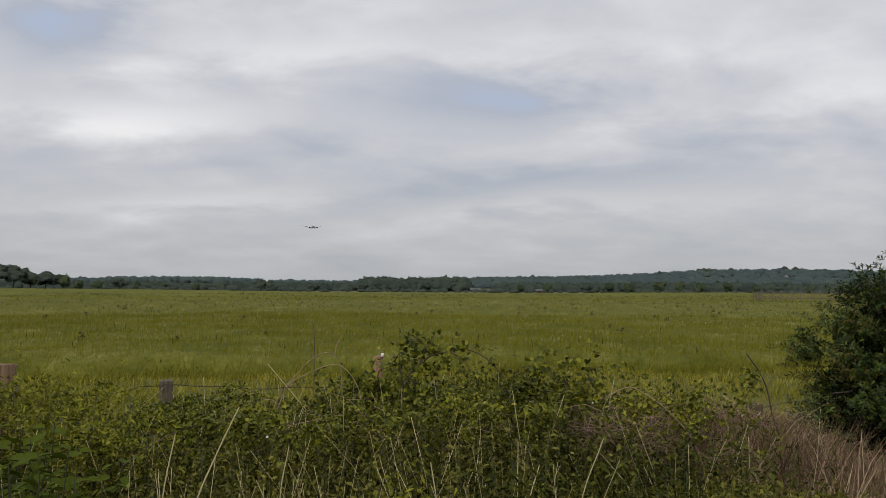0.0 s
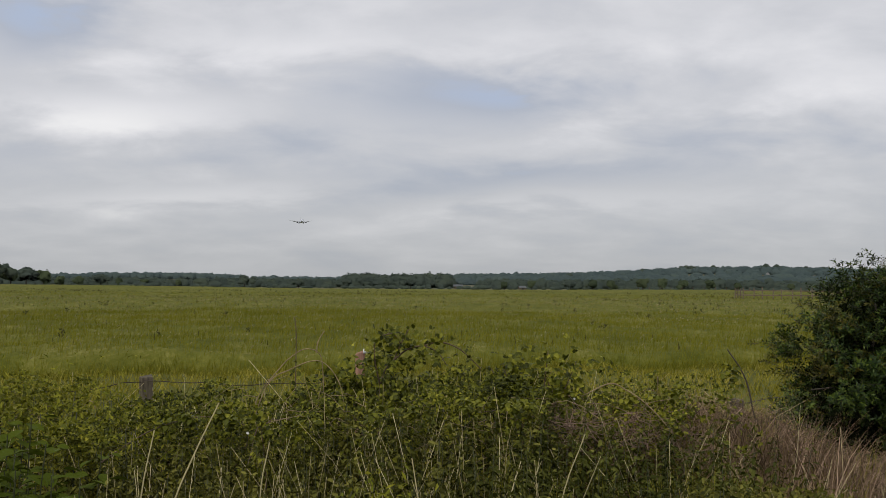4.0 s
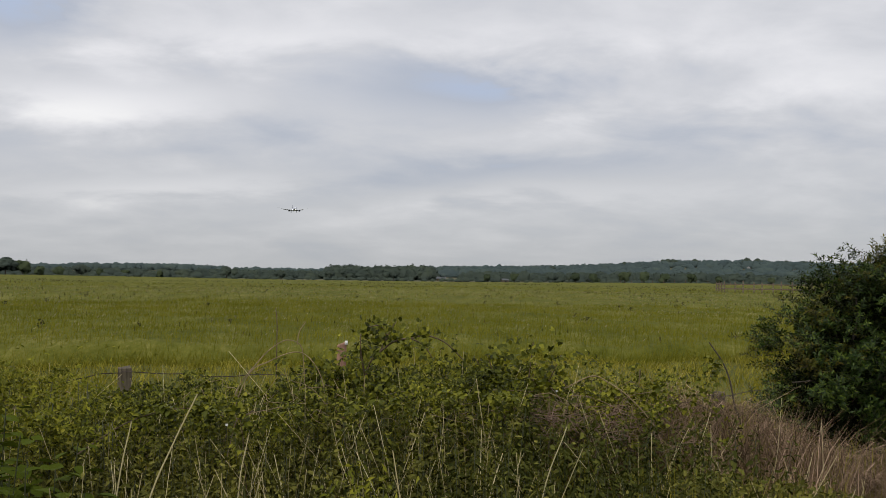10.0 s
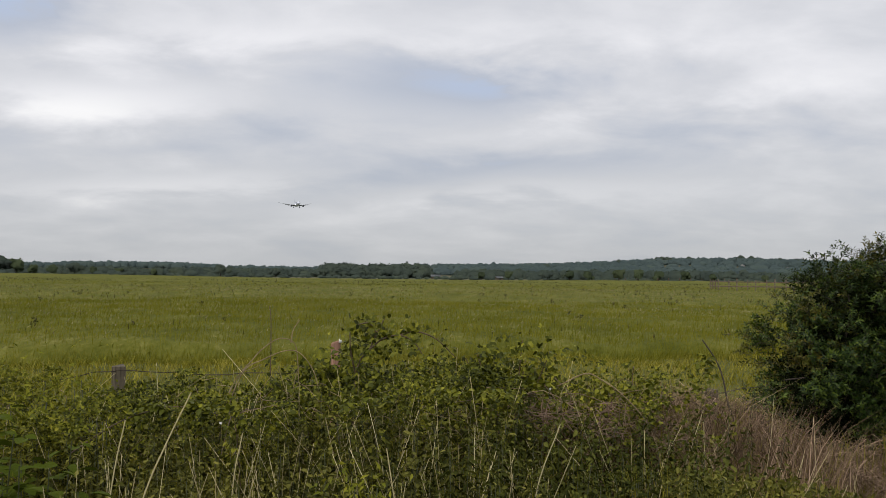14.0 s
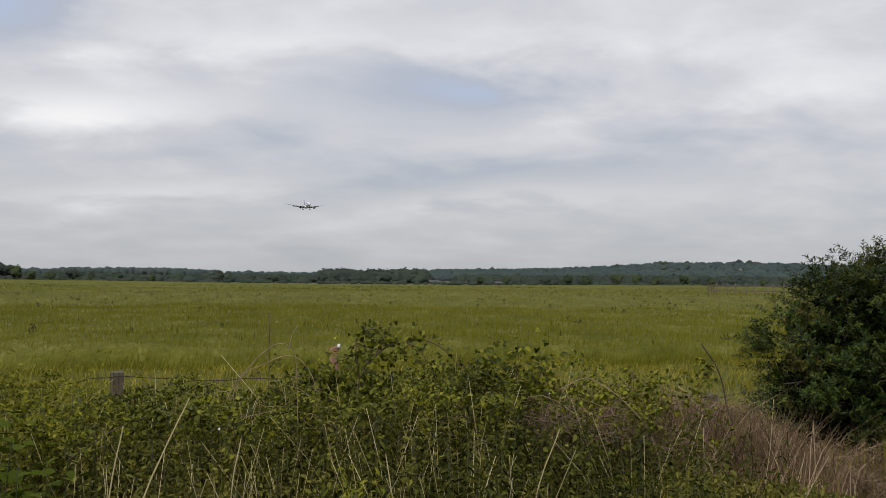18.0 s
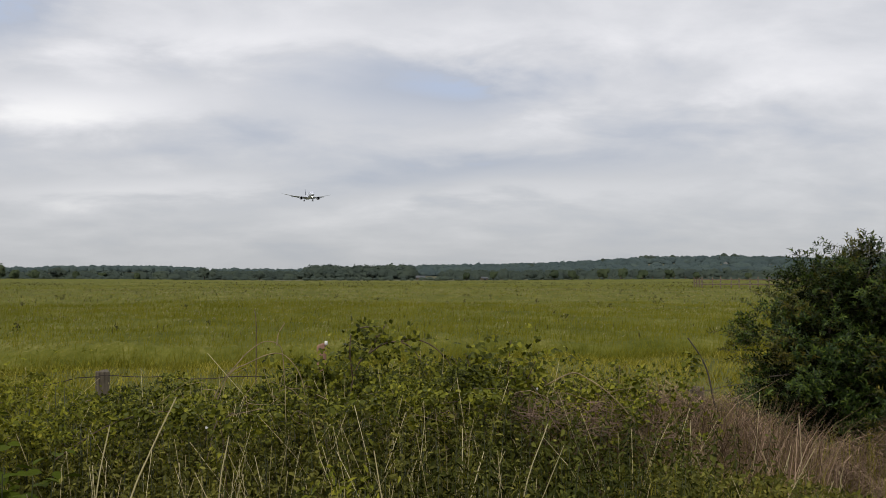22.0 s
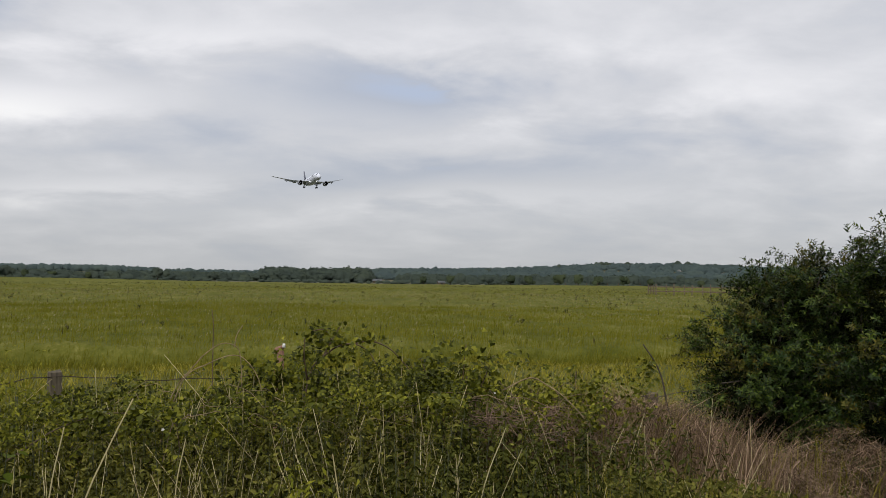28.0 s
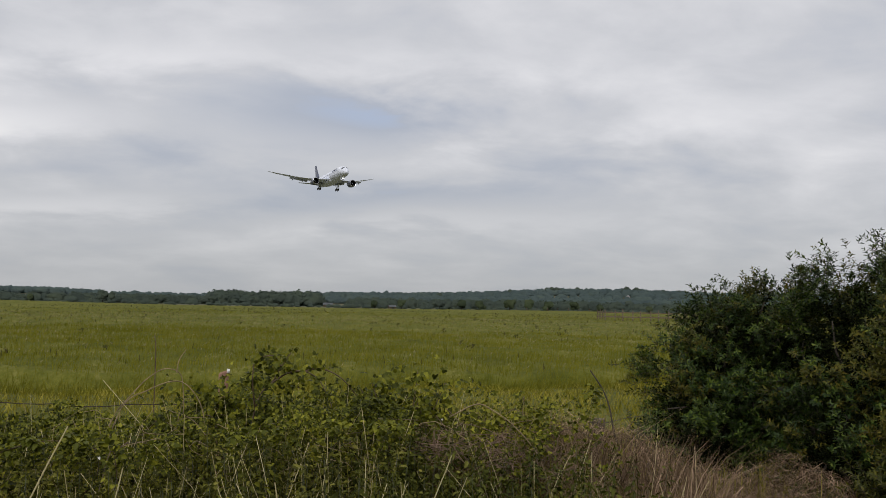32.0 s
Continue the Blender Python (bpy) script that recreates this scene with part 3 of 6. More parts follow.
def wood(name, label, mat, n, r0, r1, a0, a1, tall, wide, clumps=60, keep=None, skirts=0):
    # the edge that faces the meadow is the densest
    r, a = r0 + (r1 - r0) * rng.random(n) ** 2.0, np.radians(rng.uniform(a0, a1, n))
    x, y = r * np.sin(a), r * np.cos(a)
    if keep is not None:
        ok = keep(x, y)
        x, y = x[ok], y[ok]
    k = len(x)
    h = rng.uniform(*tall, k)
    w = rng.uniform(*wide, k)
    heap = Heap()
    rz = h * 0.55
    at = np.stack([x, y, height(x, y) + h * 0.45], 1)
    crowns(heap, at, np.stack([w, w, rz], 1), clumps, 0.13, steps=2)
    # lower boughs that close the wood's edge
    for _ in range(skirts):
        a = rng.uniform(0, 2 * np.pi, k)
        off = np.stack([np.cos(a) * w * 0.7, np.sin(a) * w * 0.7, h * rng.uniform(-0.30, 0.06, k)], 1)
        q = w * rng.uniform(0.5, 0.75, k)
        crowns(heap, at + off, np.stack([q, q, h * 0.26], 1), clumps // 3, 0.16, 6, 2)
    tagged(new(name, heap.mesh(name, mat, True)), label, "woodland", kind="stuff")


def not_in(gaps):
    def f(x, y):
        az, d = np.degrees(np.arctan2(x, y)), np.hypot(x, y)
        ok = np.ones(len(x), bool)
        for a0, a1, d0, d1 in gaps:
            ok &= ~((az > a0) & (az < a1) & (d > d0) & (d < d1))
        return ok
    return f


GAPS = [(1.0, 3.8, 1000, 1330), (21.6, 24.2, 1150, 1290)]
LOW = [(0.6, 4.2, 600, 780)]
# the two hill woods wear the leaf colour with distance haze painted in
wood("far_hill_woodland", "distant wooded hills on the skyline, blue-green haze in their colour", M_WOOD_FAR_HAZED, 2300, 1450, 2100, -34, 40, (8.5, 13), (4.5, 11), clumps=20, keep=not_in(GAPS))
wood("hazed_hill_woodland", "dense broadleaf wood on the low hills", M_WOOD_FAR_HAZED, 1250, 950, 1480, -4, 40, (5.5, 10.5), (3.5, 10), clumps=26, skirts=1, keep=not_in(GAPS))
wood("middle_woodland", "dark broadleaf wood beyond the meadow", M_WOODLAND_HAZED, 260, 660, 820, -5.2, 1.4, (7.0, 11.8), (3.5, 8.5), clumps=70, skirts=1)
wood("low_woodland", "lower dark broadleaf wood beyond the meadow", M_WOODLAND_HAZED, 210, 660, 820, -13.0, -5.0, (3.6, 7.4), (2.6, 6), clumps=70, skirts=1)
wood("right_woodland", "broadleaf wood below the hill", M_WOODLAND_HAZED, 480, 640, 900, 3.0, 40, (4.4, 8.8), (3.0, 6.6), clumps=60, skirts=1, keep=not_in(LOW))
wood("left_woodland", "dark broadleaf wood at the meadow's end", M_WOODLAND_HAZED, 230, 560, 680, -34, -12.5, (3.2, 6.8), (2.6, 6), clumps=70, skirts=1)
wood("low_scrub", "low green scrub along the field edge", M_WOODLAND_HAZED, 420, 520, 640, -34, 46, (1.2, 3.2), (1.4, 3.4), clumps=40)


def build_tree(kind_label, h, w, clumps=130, mat=None):
    tree = tagged(new("tree"), kind_label, "tree", "hedgerow trees beyond the meadow")
    heap = Heap()
    s = np.linspace(0, 1, 5)[:, None]
    tubes(heap, (s * np.array([[0.2, 0, h * 0.55]]) + rng.normal(0, 0.05, (5, 3)) * [1, 1, 0])[None], np.array([0.28]), np.array([0.14]), 7)
    fork = np.array([0.2, 0, h * 0.4])
    tip = fork + unit(rng.normal(size=(5, 3)) + [0, 0, 1.0]) * h * 0.3
    t = np.linspace(0, 1, 4)[None, :, None]
    tubes(heap, fork * (1 - t) + tip[:, None] * t, np.full(5, 0.13), np.full(5, 0.05), 5)
    part_of(tree, "trunk", heap.mesh("trunk", M_BARK, True), "dark brown trunk")
    heap = Heap()
    k = 6
    c = np.concatenate([[[0, 0, h * 0.60]], np.stack([rng.normal(0, w * 0.42, k), rng.normal(0, w * 0.42, k), rng.uniform(0.34, 0.80, k) * h], 1)])
    r = np.concatenate([[[w * 0.75, w * 0.75, h * 0.38]], np.stack([rng.uniform(0.34, 0.55, k) * w] * 2 + [rng.uniform(0.16, 0.24, k) * h], 1)])
    crowns(heap, c, r, clumps // 3, 0.16)
    tagged(part_of(tree, "crown", heap.mesh("crown", mat or M_HEDGE_TREE, True), "rounded leafy crown"), kind="stuff")
    return tree


def build_trees():
    # degrees to the right, metres off, height, tone
    rows = [(-26.4, 455, 13.0, 1), (-25.3, 460, 11.5, 1), (-24.4, 470, 8.5, 0), (-23.6, 480, 10.4, 1), (-22.7, 480, 8.8, 0), (-21.8, 500, 6.2, 0), (-20.8, 500, 6.4, 0), (-19.6, 520, 7.8, 1), (-18.6, 540, 5.8, 0),
            (-17.2, 560, 5.0, 0), (-15.2, 560, 5.0, 0), (-11.3, 520, 7.6, 1), (-8.0, 560, 6.4, 1), (-5.0, 560, 6.2, 1), (-1.0, 480, 5.9, 1), (4.9, 520, 5.2, 0), (6.6, 500, 5.6, 0), (9.0, 500, 6.6, 1), (10.4, 480, 6.4, 0), (11.5, 470, 6.0, 0),
            (13.4, 500, 7.2, 0), (14.6, 500, 7.6, 0), (15.8, 490, 6.6, 0), (17.4, 520, 6.8, 0), (19.0, 540, 5.6, 0), (22.0, 540, 5.0, 0), (24.2, 520, 5.6, 0), (26.0, 520, 6.4, 0)]
    kinds = {}
    for tone in (0, 1):
        kinds[tone] = [build_tree(("light green rounded hedgerow tree", "dark green broad hedgerow tree")[tone], 8.0, (4.4, 5.2)[tone], mat=(M_HEDGE_TREE, M_WOODLAND_HAZED)[tone]) for _ in range(3)]
    used = [0, 0]
    for i, (a, d, h, tone) in enumerate(rows):
        x, y = d * math.sin(radians(a)), d * math.cos(radians(a))
        turn = used[tone]
        used[tone] += 1
        src = kinds[tone][turn % 3]
        m = pose(x, y, float(height(x, y)), 0, 0, i * 67)
        ob = src if turn < 3 else copy_thing(src, m)
        ob.matrix_basis = m
        ob.scale = (h / 8,) * 3
    # conifers and tall oaks standing over the hill's skyline
    for a, d, h in ((13.4, 1500, 21), (15.7, 1500, 21), (16.0, 1500, 22), (16.3, 1500, 21), (17.6, 1490, 22), (20.6, 1480, 25), (21.2, 1480, 24), (22.8, 1490, 20), (23.7, 1480, 20), (6.4, 1300, 15), (9.0, 1400, 17)):
        x, y = d * math.sin(radians(a)), d * math.cos(radians(a))
        h *= 0.66
        ob = copy_thing(kinds[1][int(a * 10) % 3], pose(x, y, float(height(x, y)), 0, 0, a * 40))
        ob.scale = (h / 8 * 0.8, h / 8 * 0.8, h / 8)
    return kinds


build_trees()


def house(x, y, w, depth, h, roof_h, wall_m, roof_m, turn, label, panes=2):
    base = tagged(new("farmhouse"), label, "house", "buildings on the hill")
    base.matrix_basis = pose(x, y, float(height(x, y)) - 0.3, 0, 0, turn)
    bm = bmesh.new()
    bmesh.ops.create_cube(bm, size=1, matrix=Matrix.Translation((0, 0, h / 2)) @ Matrix.Diagonal((w, depth, h, 1)))
    for s in (-1, 1):
        a = [bm.verts.new((s * w / 2, -depth / 2, h)), bm.verts.new((s * w / 2, depth / 2, h)), bm.verts.new((s * w / 2, 0, h + roof_h))]
        bm.faces.new(a)
    wall = part("wall", bm, wall_m, base, "", False)
    for s in (-1, 1):
        bm = bmesh.new()
        e = 0.3
        p = [(-w / 2 - e, s * (depth / 2 + e), h - e * roof_h / depth * 2), (w / 2 + e, s * (depth / 2 + e), h - e * roof_h / depth * 2), (w / 2 + e, 0, h + roof_h + 0.02), (-w / 2 - e, 0, h + roof_h + 0.02)]
        lo = [bm.verts.new(q) for q in p]
        bm.faces.new(lo)
        bmesh.ops.solidify(bm, geom=bm.faces[:], thickness=0.15)
        part("roof", bm, roof_m, base, "pitched roof", False)
    for i in range(panes):
        for z in ((h * 0.3, h * 0.72) if h > 4 else (h * 0.5,)):
            bm = bmesh.new()
            bmesh.ops.create_cube(bm, size=1, matrix=Matrix.Translation(((i + 0.5) / panes * w - w / 2, -depth / 2 - 0.02, z)) @ Matrix.Diagonal((1.0, 0.1, 1.1, 1)))
            part("window", bm, M_PANE, wall, "dark window", False)
    return base


M_PANE = plain_material("dark_pane", (0.03, 0.035, 0.04), 0.2, 0, 0.1, 2)
M_RENDER = plain_material("pale_render", (0.32, 0.32, 0.31), 0.85, 0, 0.08, 1.5)
M_SLATE = plain_material("grey_roof", (0.30, 0.30, 0.31), 0.7, 0, 0.15, 1.5)
M_TIN = plain_material("pale_tin_roof", (0.20, 0.215, 0.22), 0.5, 0.2, 0.08, 1.5)
M_PALE = plain_material("pale_stubble", (0.20, 0.22, 0.19), 0.9, 0, 0.12, 0.05)


def build_far_places():
    def at(a, d):
        return d * math.sin(radians(a)), d * math.cos(radians(a))
    house(*at(20.2, 1290), 6, 5, 4.2, 2.4, M_RENDER, M_SLATE, -15, "white-walled farmhouse with a grey roof on the hill", 3)
    house(*at(20.7, 1280), 4.5, 5, 4.1, 2.2, M_RENDER, M_SLATE, 60, "white-walled cottage with a grey roof on the hill", 2)
    house(*at(23.4, 1270), 10, 5, 2.2, 1.4, M_RENDER, M_TIN, -22, "long low farm building with a pale roof", 4)
    house(*at(2.0, 620), 6, 5, 2.0, 1.2, M_WOOD, M_TIN, -4, "small field shed with a pale tin roof", 1)
    house(*at(6.0, 560), 4, 4, 1.6, 0.9, M_WOOD, M_TIN, 10, "small pale-roofed shelter among scrub", 1)
    for k, (a0, a1, d0, d1) in enumerate(((1.1, 3.7, 1180, 1320), (21.6, 24.2, 1225, 1285))):
        rings, az = np.linspace(d0, d1, 8), np.radians(np.linspace(a0, a1, 14))
        x, y, f = sheet(rings, az)
        tagged(new("pale_field_%d" % (k + 1), mesh_from("pale_field", np.stack([x, y, height(x, y) + 0.5], -1).reshape(-1, 3), f, M_PALE, True)), "pale straw-coloured field on the hillside", "field", kind="structure")


build_far_places()

# ---- the airliner ----
def loft(bm, rings, close=True):
    """Skin over rings of equal numbers of points."""
    rows = [[bm.verts.new(p) for p in ring] for ring in rings]
    for a, b in zip(rows, rows[1:]):
        n = len(a)
        for i in range(n):
            bm.faces.new((a[i], a[(i + 1) % n], b[(i + 1) % n], b[i]))
    if close:
        bm.faces.new(rows[0])
        bm.faces.new(rows[-1][::-1])
    return rows


def ring_y(y, rx, rz, zc=0.0, xc=0.0, n=28, yscale=0.0):
    return [(xc + rx * math.cos(2 * math.pi * i / n), y, zc + rz * math.sin(2 * math.pi * i / n)) for i in range(n)]


def foil(le, chord, thick, n=7, flip=1, camber=0.02):
    """A wing section at the leading edge point le, chord running aft along -y."""
    top, low = [], []
    for i in range(n + 1):
        s = (i / n) ** 1.5
        t = 5 * thick * (0.2969 * math.sqrt(s) - 0.126 * s - 0.3516 * s * s + 0.2843 * s ** 3 - 0.1015 * s ** 4)
        c = camber * math.sin(math.pi * s)
        top.append((le[0], le[1] - s * chord, le[2] + (t + c) * chord))
        low.append((le[0], le[1] - s * chord, le[2] + (c - t) * chord))
    return top + low[-1:0:-1]


def wing_surface(name, mat, parent, stations, label=""):
    bm = bmesh.new()
    loft(bm, [foil(p, c, t) for p, c, t in stations])
    return part(name, bm, mat, parent, label)


def cylinder_between(bm, a, b, r0, r1=None, n=12):
    a, b = Vector(a), Vector(b)
    q = (b - a).to_track_quat("Z", "Y").to_matrix()
    r1 = r0 if r1 is None else r1
    rows = []
    for p, r in ((a, r0), (b, r1)):
        rows.append([p + q @ Vector((r * math.cos(2 * math.pi * i / n), r * math.sin(2 * math.pi * i / n), 0)) for i in range(n)])
    loft(bm, rows)


def build_airliner():
    white = plain_material("white_aircraft_paint", (0.76, 0.79, 0.88), 0.4, 0, 0.02, 0.4)
    grey = plain_material("light_grey_wing", (0.74, 0.77, 0.84), 0.4, 0, 0.04, 0.5)
    under = plain_material("grey_flap_panel", (0.42, 0.45, 0.50), 0.45, 0, 0.05, 0.8)
    navy = plain_material("dark_blue_tail_paint", (0.025, 0.035, 0.09), 0.3, 0, 0.1, 0.4)
    cowl = plain_material("dark_blue_grey_cowl", (0.10, 0.11, 0.15), 0.35, 0, 0.08, 0.6)
    dark = plain_material("black_intake", (0.015, 0.015, 0.018), 0.5, 0, 0.1, 1)
    lip = plain_material("bare_metal_lip", (0.6, 0.6, 0.62), 0.25, 1.0, 0.05, 1)
    tyre = plain_material("tyre_rubber", (0.02, 0.02, 0.02), 0.8, 0, 0.2, 4)
    leg_m = plain_material("gear_leg_metal", (0.35, 0.36, 0.38), 0.45, 0.5, 0.1, 2)
    glass = plain_material("cockpit_glass", (0.02, 0.025, 0.03), 0.1, 0, 0.05, 1)
    lamp = plain_material("landing_light", (1.0, 0.97, 0.9), 0.3, 0, 0.0, 1, emit=9)
    jet = tagged(new("airliner"), "white twin-engined airliner with dark tail, wheels and flaps down", "airplane")
    # fuselage: a round tube with a blunt nose and a rising tail cone
    profile = [(31.3, 0.15, -1.15), (31.0, 0.7, -1.08), (30.3, 1.25, -0.9), (29.0, 1.85, -0.6), (27.2, 2.4, -0.3), (25.0, 2.75, -0.1), (22.5, 2.9, 0), (10, 2.92, 0), (-4, 2.92, 0), (-11, 2.88, 0.03),
               (-16, 2.65, 0.28), (-20.5, 2.15, 0.75), (-25, 1.45, 1.25), (-29, 0.75, 1.65), (-31.2, 0.3, 1.8), (-31.6, 0.1, 1.82)]
    bm = bmesh.new()
    loft(bm, [ring_y(y, r, r * 1.02, z) for y, r, z in profile])
    body = part("fuselage", bm, white, jet, "white fuselage")
    # the tail cone's dark sweep, a skin just outside the tube
    bm = bmesh.new()
    loft(bm, [ring_y(y, r + 0.03, r * 1.02 + 0.03, z) for y, r, z in ((-13.5, 2.79, 0.14), (-16, 2.65, 0.28), (-20.5, 2.15, 0.75), (-25, 1.45, 1.25), (-29, 0.75, 1.65))], False)
    part("tail_band", bm, navy, body, "dark blue tail section")
    # wing-to-body fairing
    bm = bmesh.new()
    loft(bm, [ring_y(y, rx, rz, -2.0) for y, rx, rz in ((11.5, 0.5, 0.3), (9.5, 2.2, 1.1), (6, 3.1, 1.55), (0, 3.3, 1.7), (-6, 3.0, 1.5), (-9.5, 1.9, 0.9), (-11.5, 0.4, 0.3))])
    part("belly_fairing", bm, grey, body, "grey belly fairing")
    # windscreen and the row of cabin windows
    for s in (-1, 1):
        for k, (a0, a1) in enumerate(((0.05, 0.42), (0.46, 0.86))):
            bm = bmesh.new()
            rows = []
            for y, r, z in ((28.75, 1.95, -0.55), (27.75, 2.27, -0.38)):
                rows.append([(s * (r + 0.04) * math.sin(a), y, z + (r * 1.02 + 0.04) * math.cos(a)) for a in np.linspace(a0 + 0.0, a1, 6) + 0.12])
            vs = [[bm.verts.new(p) for p in row] for row in rows]
            for i in range(5):
                bm.faces.new((vs[0][i], vs[0][i + 1], vs[1][i + 1], vs[1][i]))
            part("cockpit_window", bm, glass, body, "dark cockpit window")
        pane = bmesh.new()
        for dz in (-0.24, 0.24):
            for dy in (-0.14, 0.14):
                pane.verts.new((0, dy, dz))
        pane.verts.ensure_lookup_table()
        q = pane.verts
        pane.faces.new((q[0], q[1], q[3], q[2]))
        bmesh.ops.solidify(pane, geom=pane.faces[:], thickness=0.03)
        first = part("cabin_window", pane, glass, body, "", False, pose(s * 2.90, 24.0, 0.55))
        for i in range(1, 34):
            w = part_of(body, "cabin_window", first.data, "", pose(s * 2.93, 24.0 - i * 1.12, 0.55))
        # the unread airline title as a few plain bars on the forward side
        for i, (y0, y1) in enumerate(((22.0, 20.6), (20.2, 18.6), (18.2, 17.0), (16.6, 14.8), (14.4, 13.0))):
            bm = bmesh.new()
            rows = [[bm.verts.new((s * 2.96 * math.cos(a), y, 2.96 * 1.02 * math.sin(a))) for a in np.linspace(0.42, 0.85, 4)] for y in (y0, y1)]
            for j in range(3):
                bm.faces.new((rows[0][j], rows[0][j + 1], rows[1][j + 1], rows[1][j]))
            part("title_bar", bm, navy, body, "dark blue title bar")
    for s in (-1, 1):
        # wing: swept, bending up towards a raked tip
        st = [((s * 2.2, 9.2, -1.75), 12.6, 0.065), ((s * 6, 6.2, -1.45), 9.6, 0.058), ((s * 10.2, 3.0, -1.0), 7.4, 0.052), ((s * 16, -1.4, 0.1), 5.7, 0.048), ((s * 22, -5.8, 1.65), 4.3, 0.045),
              ((s * 26.4, -9.2, 2.8), 3.0, 0.042), ((s * 28.8, -11.7, 3.6), 1.7, 0.04), ((s * 30.05, -13.7, 4.1), 0.5, 0.04)]
        w = wing_surface("wing", grey, jet, st, "light grey swept wing bending upwards")
        # flaps lowered behind the wing
        for x0, x1, y0, y1, z0, z1, c0, c1 in ((3.2, 9.2, -2.9, -3.4, -1.85, -1.2, 2.3, 1.9), (10.9, 19.6, -3.9, -7.3, -1.0, 0.55, 1.6, 1.1)):
            bm = bmesh.new()
            rows = []
            for x, y, z, c in ((x0, y0, z0, c0), (x1, y1, z1, c1)):
                d = Vector((0, -math.cos(0.45), -math.sin(0.45))) * c
                rows.append([(s * x, y, z + 0.10), (s * x, y + d.y * 0.5, z + 0.16 + d.z * 0.5), (s * x, y + d.y, z + d.z), (s * x, y + d.y * 0.5, z - 0.16 + d.z * 0.5), (s * x, y, z - 0.12)])
            loft(bm, rows)
            part("flap", bm, under, w, "lowered flap")
        for x, y, z in ((7.4, -2.0, -2.1), (13.2, -3.6, -1.35), (18.2, -5.4, -0.55)):
            bm = bmesh.new()
            loft(bm, [ring_y(yy, r, r * 1.25, z + dz, s * x, 10) for yy, r, dz in ((y + 3.0, 0.06, 0.5), (y + 1.6, 0.20, 0.35), (y - 0.6, 0.26, 0.2), (y - 2.4, 0.18, -0.2), (y - 3.2, 0.05, -0.45))])
            part("flap_fairing", bm, under, w, "flap track fairing")
        # engine: deep cowl, bright lip, black intake with a fan, core and pylon
        ex, ez = s * 9.9, -3.05
        bm = bmesh.new()
        loft(bm, [ring_y(y, r, r, ez, ex) for y, r in ((9.75, 1.66), (9.2, 1.83), (8.0, 1.92), (6.2, 1.88), (4.6, 1.66), (4.0, 1.55), (4.05, 1.42), (5.5, 1.45))], False)
        eng = part("engine", bm, cowl, jet, "large dark cowled engine")
        bm = bmesh.new()
        loft(bm, [ring_y(y, r, r, ez, ex) for y, r in ((9.3, 1.835), (9.75, 1.70), (9.86, 1.58), (9.72, 1.47), (9.2, 1.42))], False)
        part("intake_lip", bm, lip, eng, "bare metal intake lip")
        bm = bmesh.new()
        loft(bm, [ring_y(y, r, r, ez, ex) for y, r in ((9.3, 1.41), (7.9, 1.44), (7.85, 1.43))], False)
        part("intake_duct", bm, dark, eng, "black intake duct")
        bm = bmesh.new()
        loft(bm, [ring_y(y, r, r, ez, ex, 18) for y, r in ((7.9, 1.43), (7.84, 1.43))])
        part("fan", bm, dark, eng, "dark fan face")
        bm = bmesh.new()
        loft(bm, [ring_y(y, r, r, ez, ex, 14) for y, r in ((8.5, 0.04), (8.25, 0.24), (7.88, 0.42))])
        part("spinner", bm, grey, eng, "grey spinner")
        bm = bmesh.new()
        loft(bm, [ring_y(y, r, r, ez, ex, 16) for y, r in ((5.4, 1.05), (3.6, 0.9), (2.4, 0.62), (1.2, 0.12))])
        part("core_nozzle", bm, leg_m, eng, "metal exhaust cone")
        bm = bmesh.new()
        loft(bm, [[(ex - 0.25, y0, z0), (ex + 0.25, y0, z0), (ex + 0.25, y1, z1), (ex - 0.25, y1, z1)] for y0, z0, y1, z1 in ((8.2, -1.25, 4.4, -1.5), (4.6, -0.95, -0.5, -1.0))])
        part("pylon", bm, grey, eng, "engine pylon")
        # tailplane
        wing_surface("tailplane", grey, jet, [((s * 1.0, -22.4, 0.7), 6.2, 0.05), ((s * 5.5, -25.3, 1.05), 4.1, 0.045), ((s * 9.4, -27.9, 1.4), 2.3, 0.04), ((s * 9.9, -28.9, 1.45), 1.0, 0.04)], "grey tailplane")
        # main gear: a four-wheel bogie on a leg with its door
        gx, gy = s * 4.9, -2.6
        bm = bmesh.new()
        cylinder_between(bm, (gx, gy, -1.9), (gx, gy, -5.2), 0.24, 0.19)
        cylinder_between(bm, (s * 3.0, gy + 0.4, -2.6), (gx, gy, -4.1), 0.12)
        cylinder_between(bm, (gx, gy + 0.85, -5.15), (gx, gy - 0.85, -5.35), 0.16)
        gear = part("main_gear", bm, leg_m, jet, "lowered main landing gear")
        for dy, dz in ((0.78, -5.2), (-0.78, -5.4)):
            for dx in (-0.55, 0.55):
                bm = bmesh.new()
                loft(bm, [[(gx + dx + xx, gy + dy + r * math.cos(a), dz + r * math.sin(a)) for a in np.linspace(0, 2 * math.pi, 17)[:-1]] for xx, r in ((-0.22, 0.45), (-0.2, 0.6), (-0.08, 0.67), (0.08, 0.67), (0.2, 0.6), (0.22, 0.45))])
                part("wheel", bm, tyre, gear, "black tyre")
        bm = bmesh.new()
        bmesh.ops.create_cube(bm, size=1, matrix=pose(s * 5.75, gy, -3.0, 0, s * 12, 0) @ Matrix.Diagonal((0.06, 1.8, 2.2, 1)))
        part("gear_door", bm, white, gear, "gear door", False)
        # wing-root landing light
        bm = bmesh.new()
        bmesh.ops.create_uvsphere(bm, u_segments=10, v_segments=6, radius=0.11, matrix=pose(s * 2.9, 9.0, -1.7))
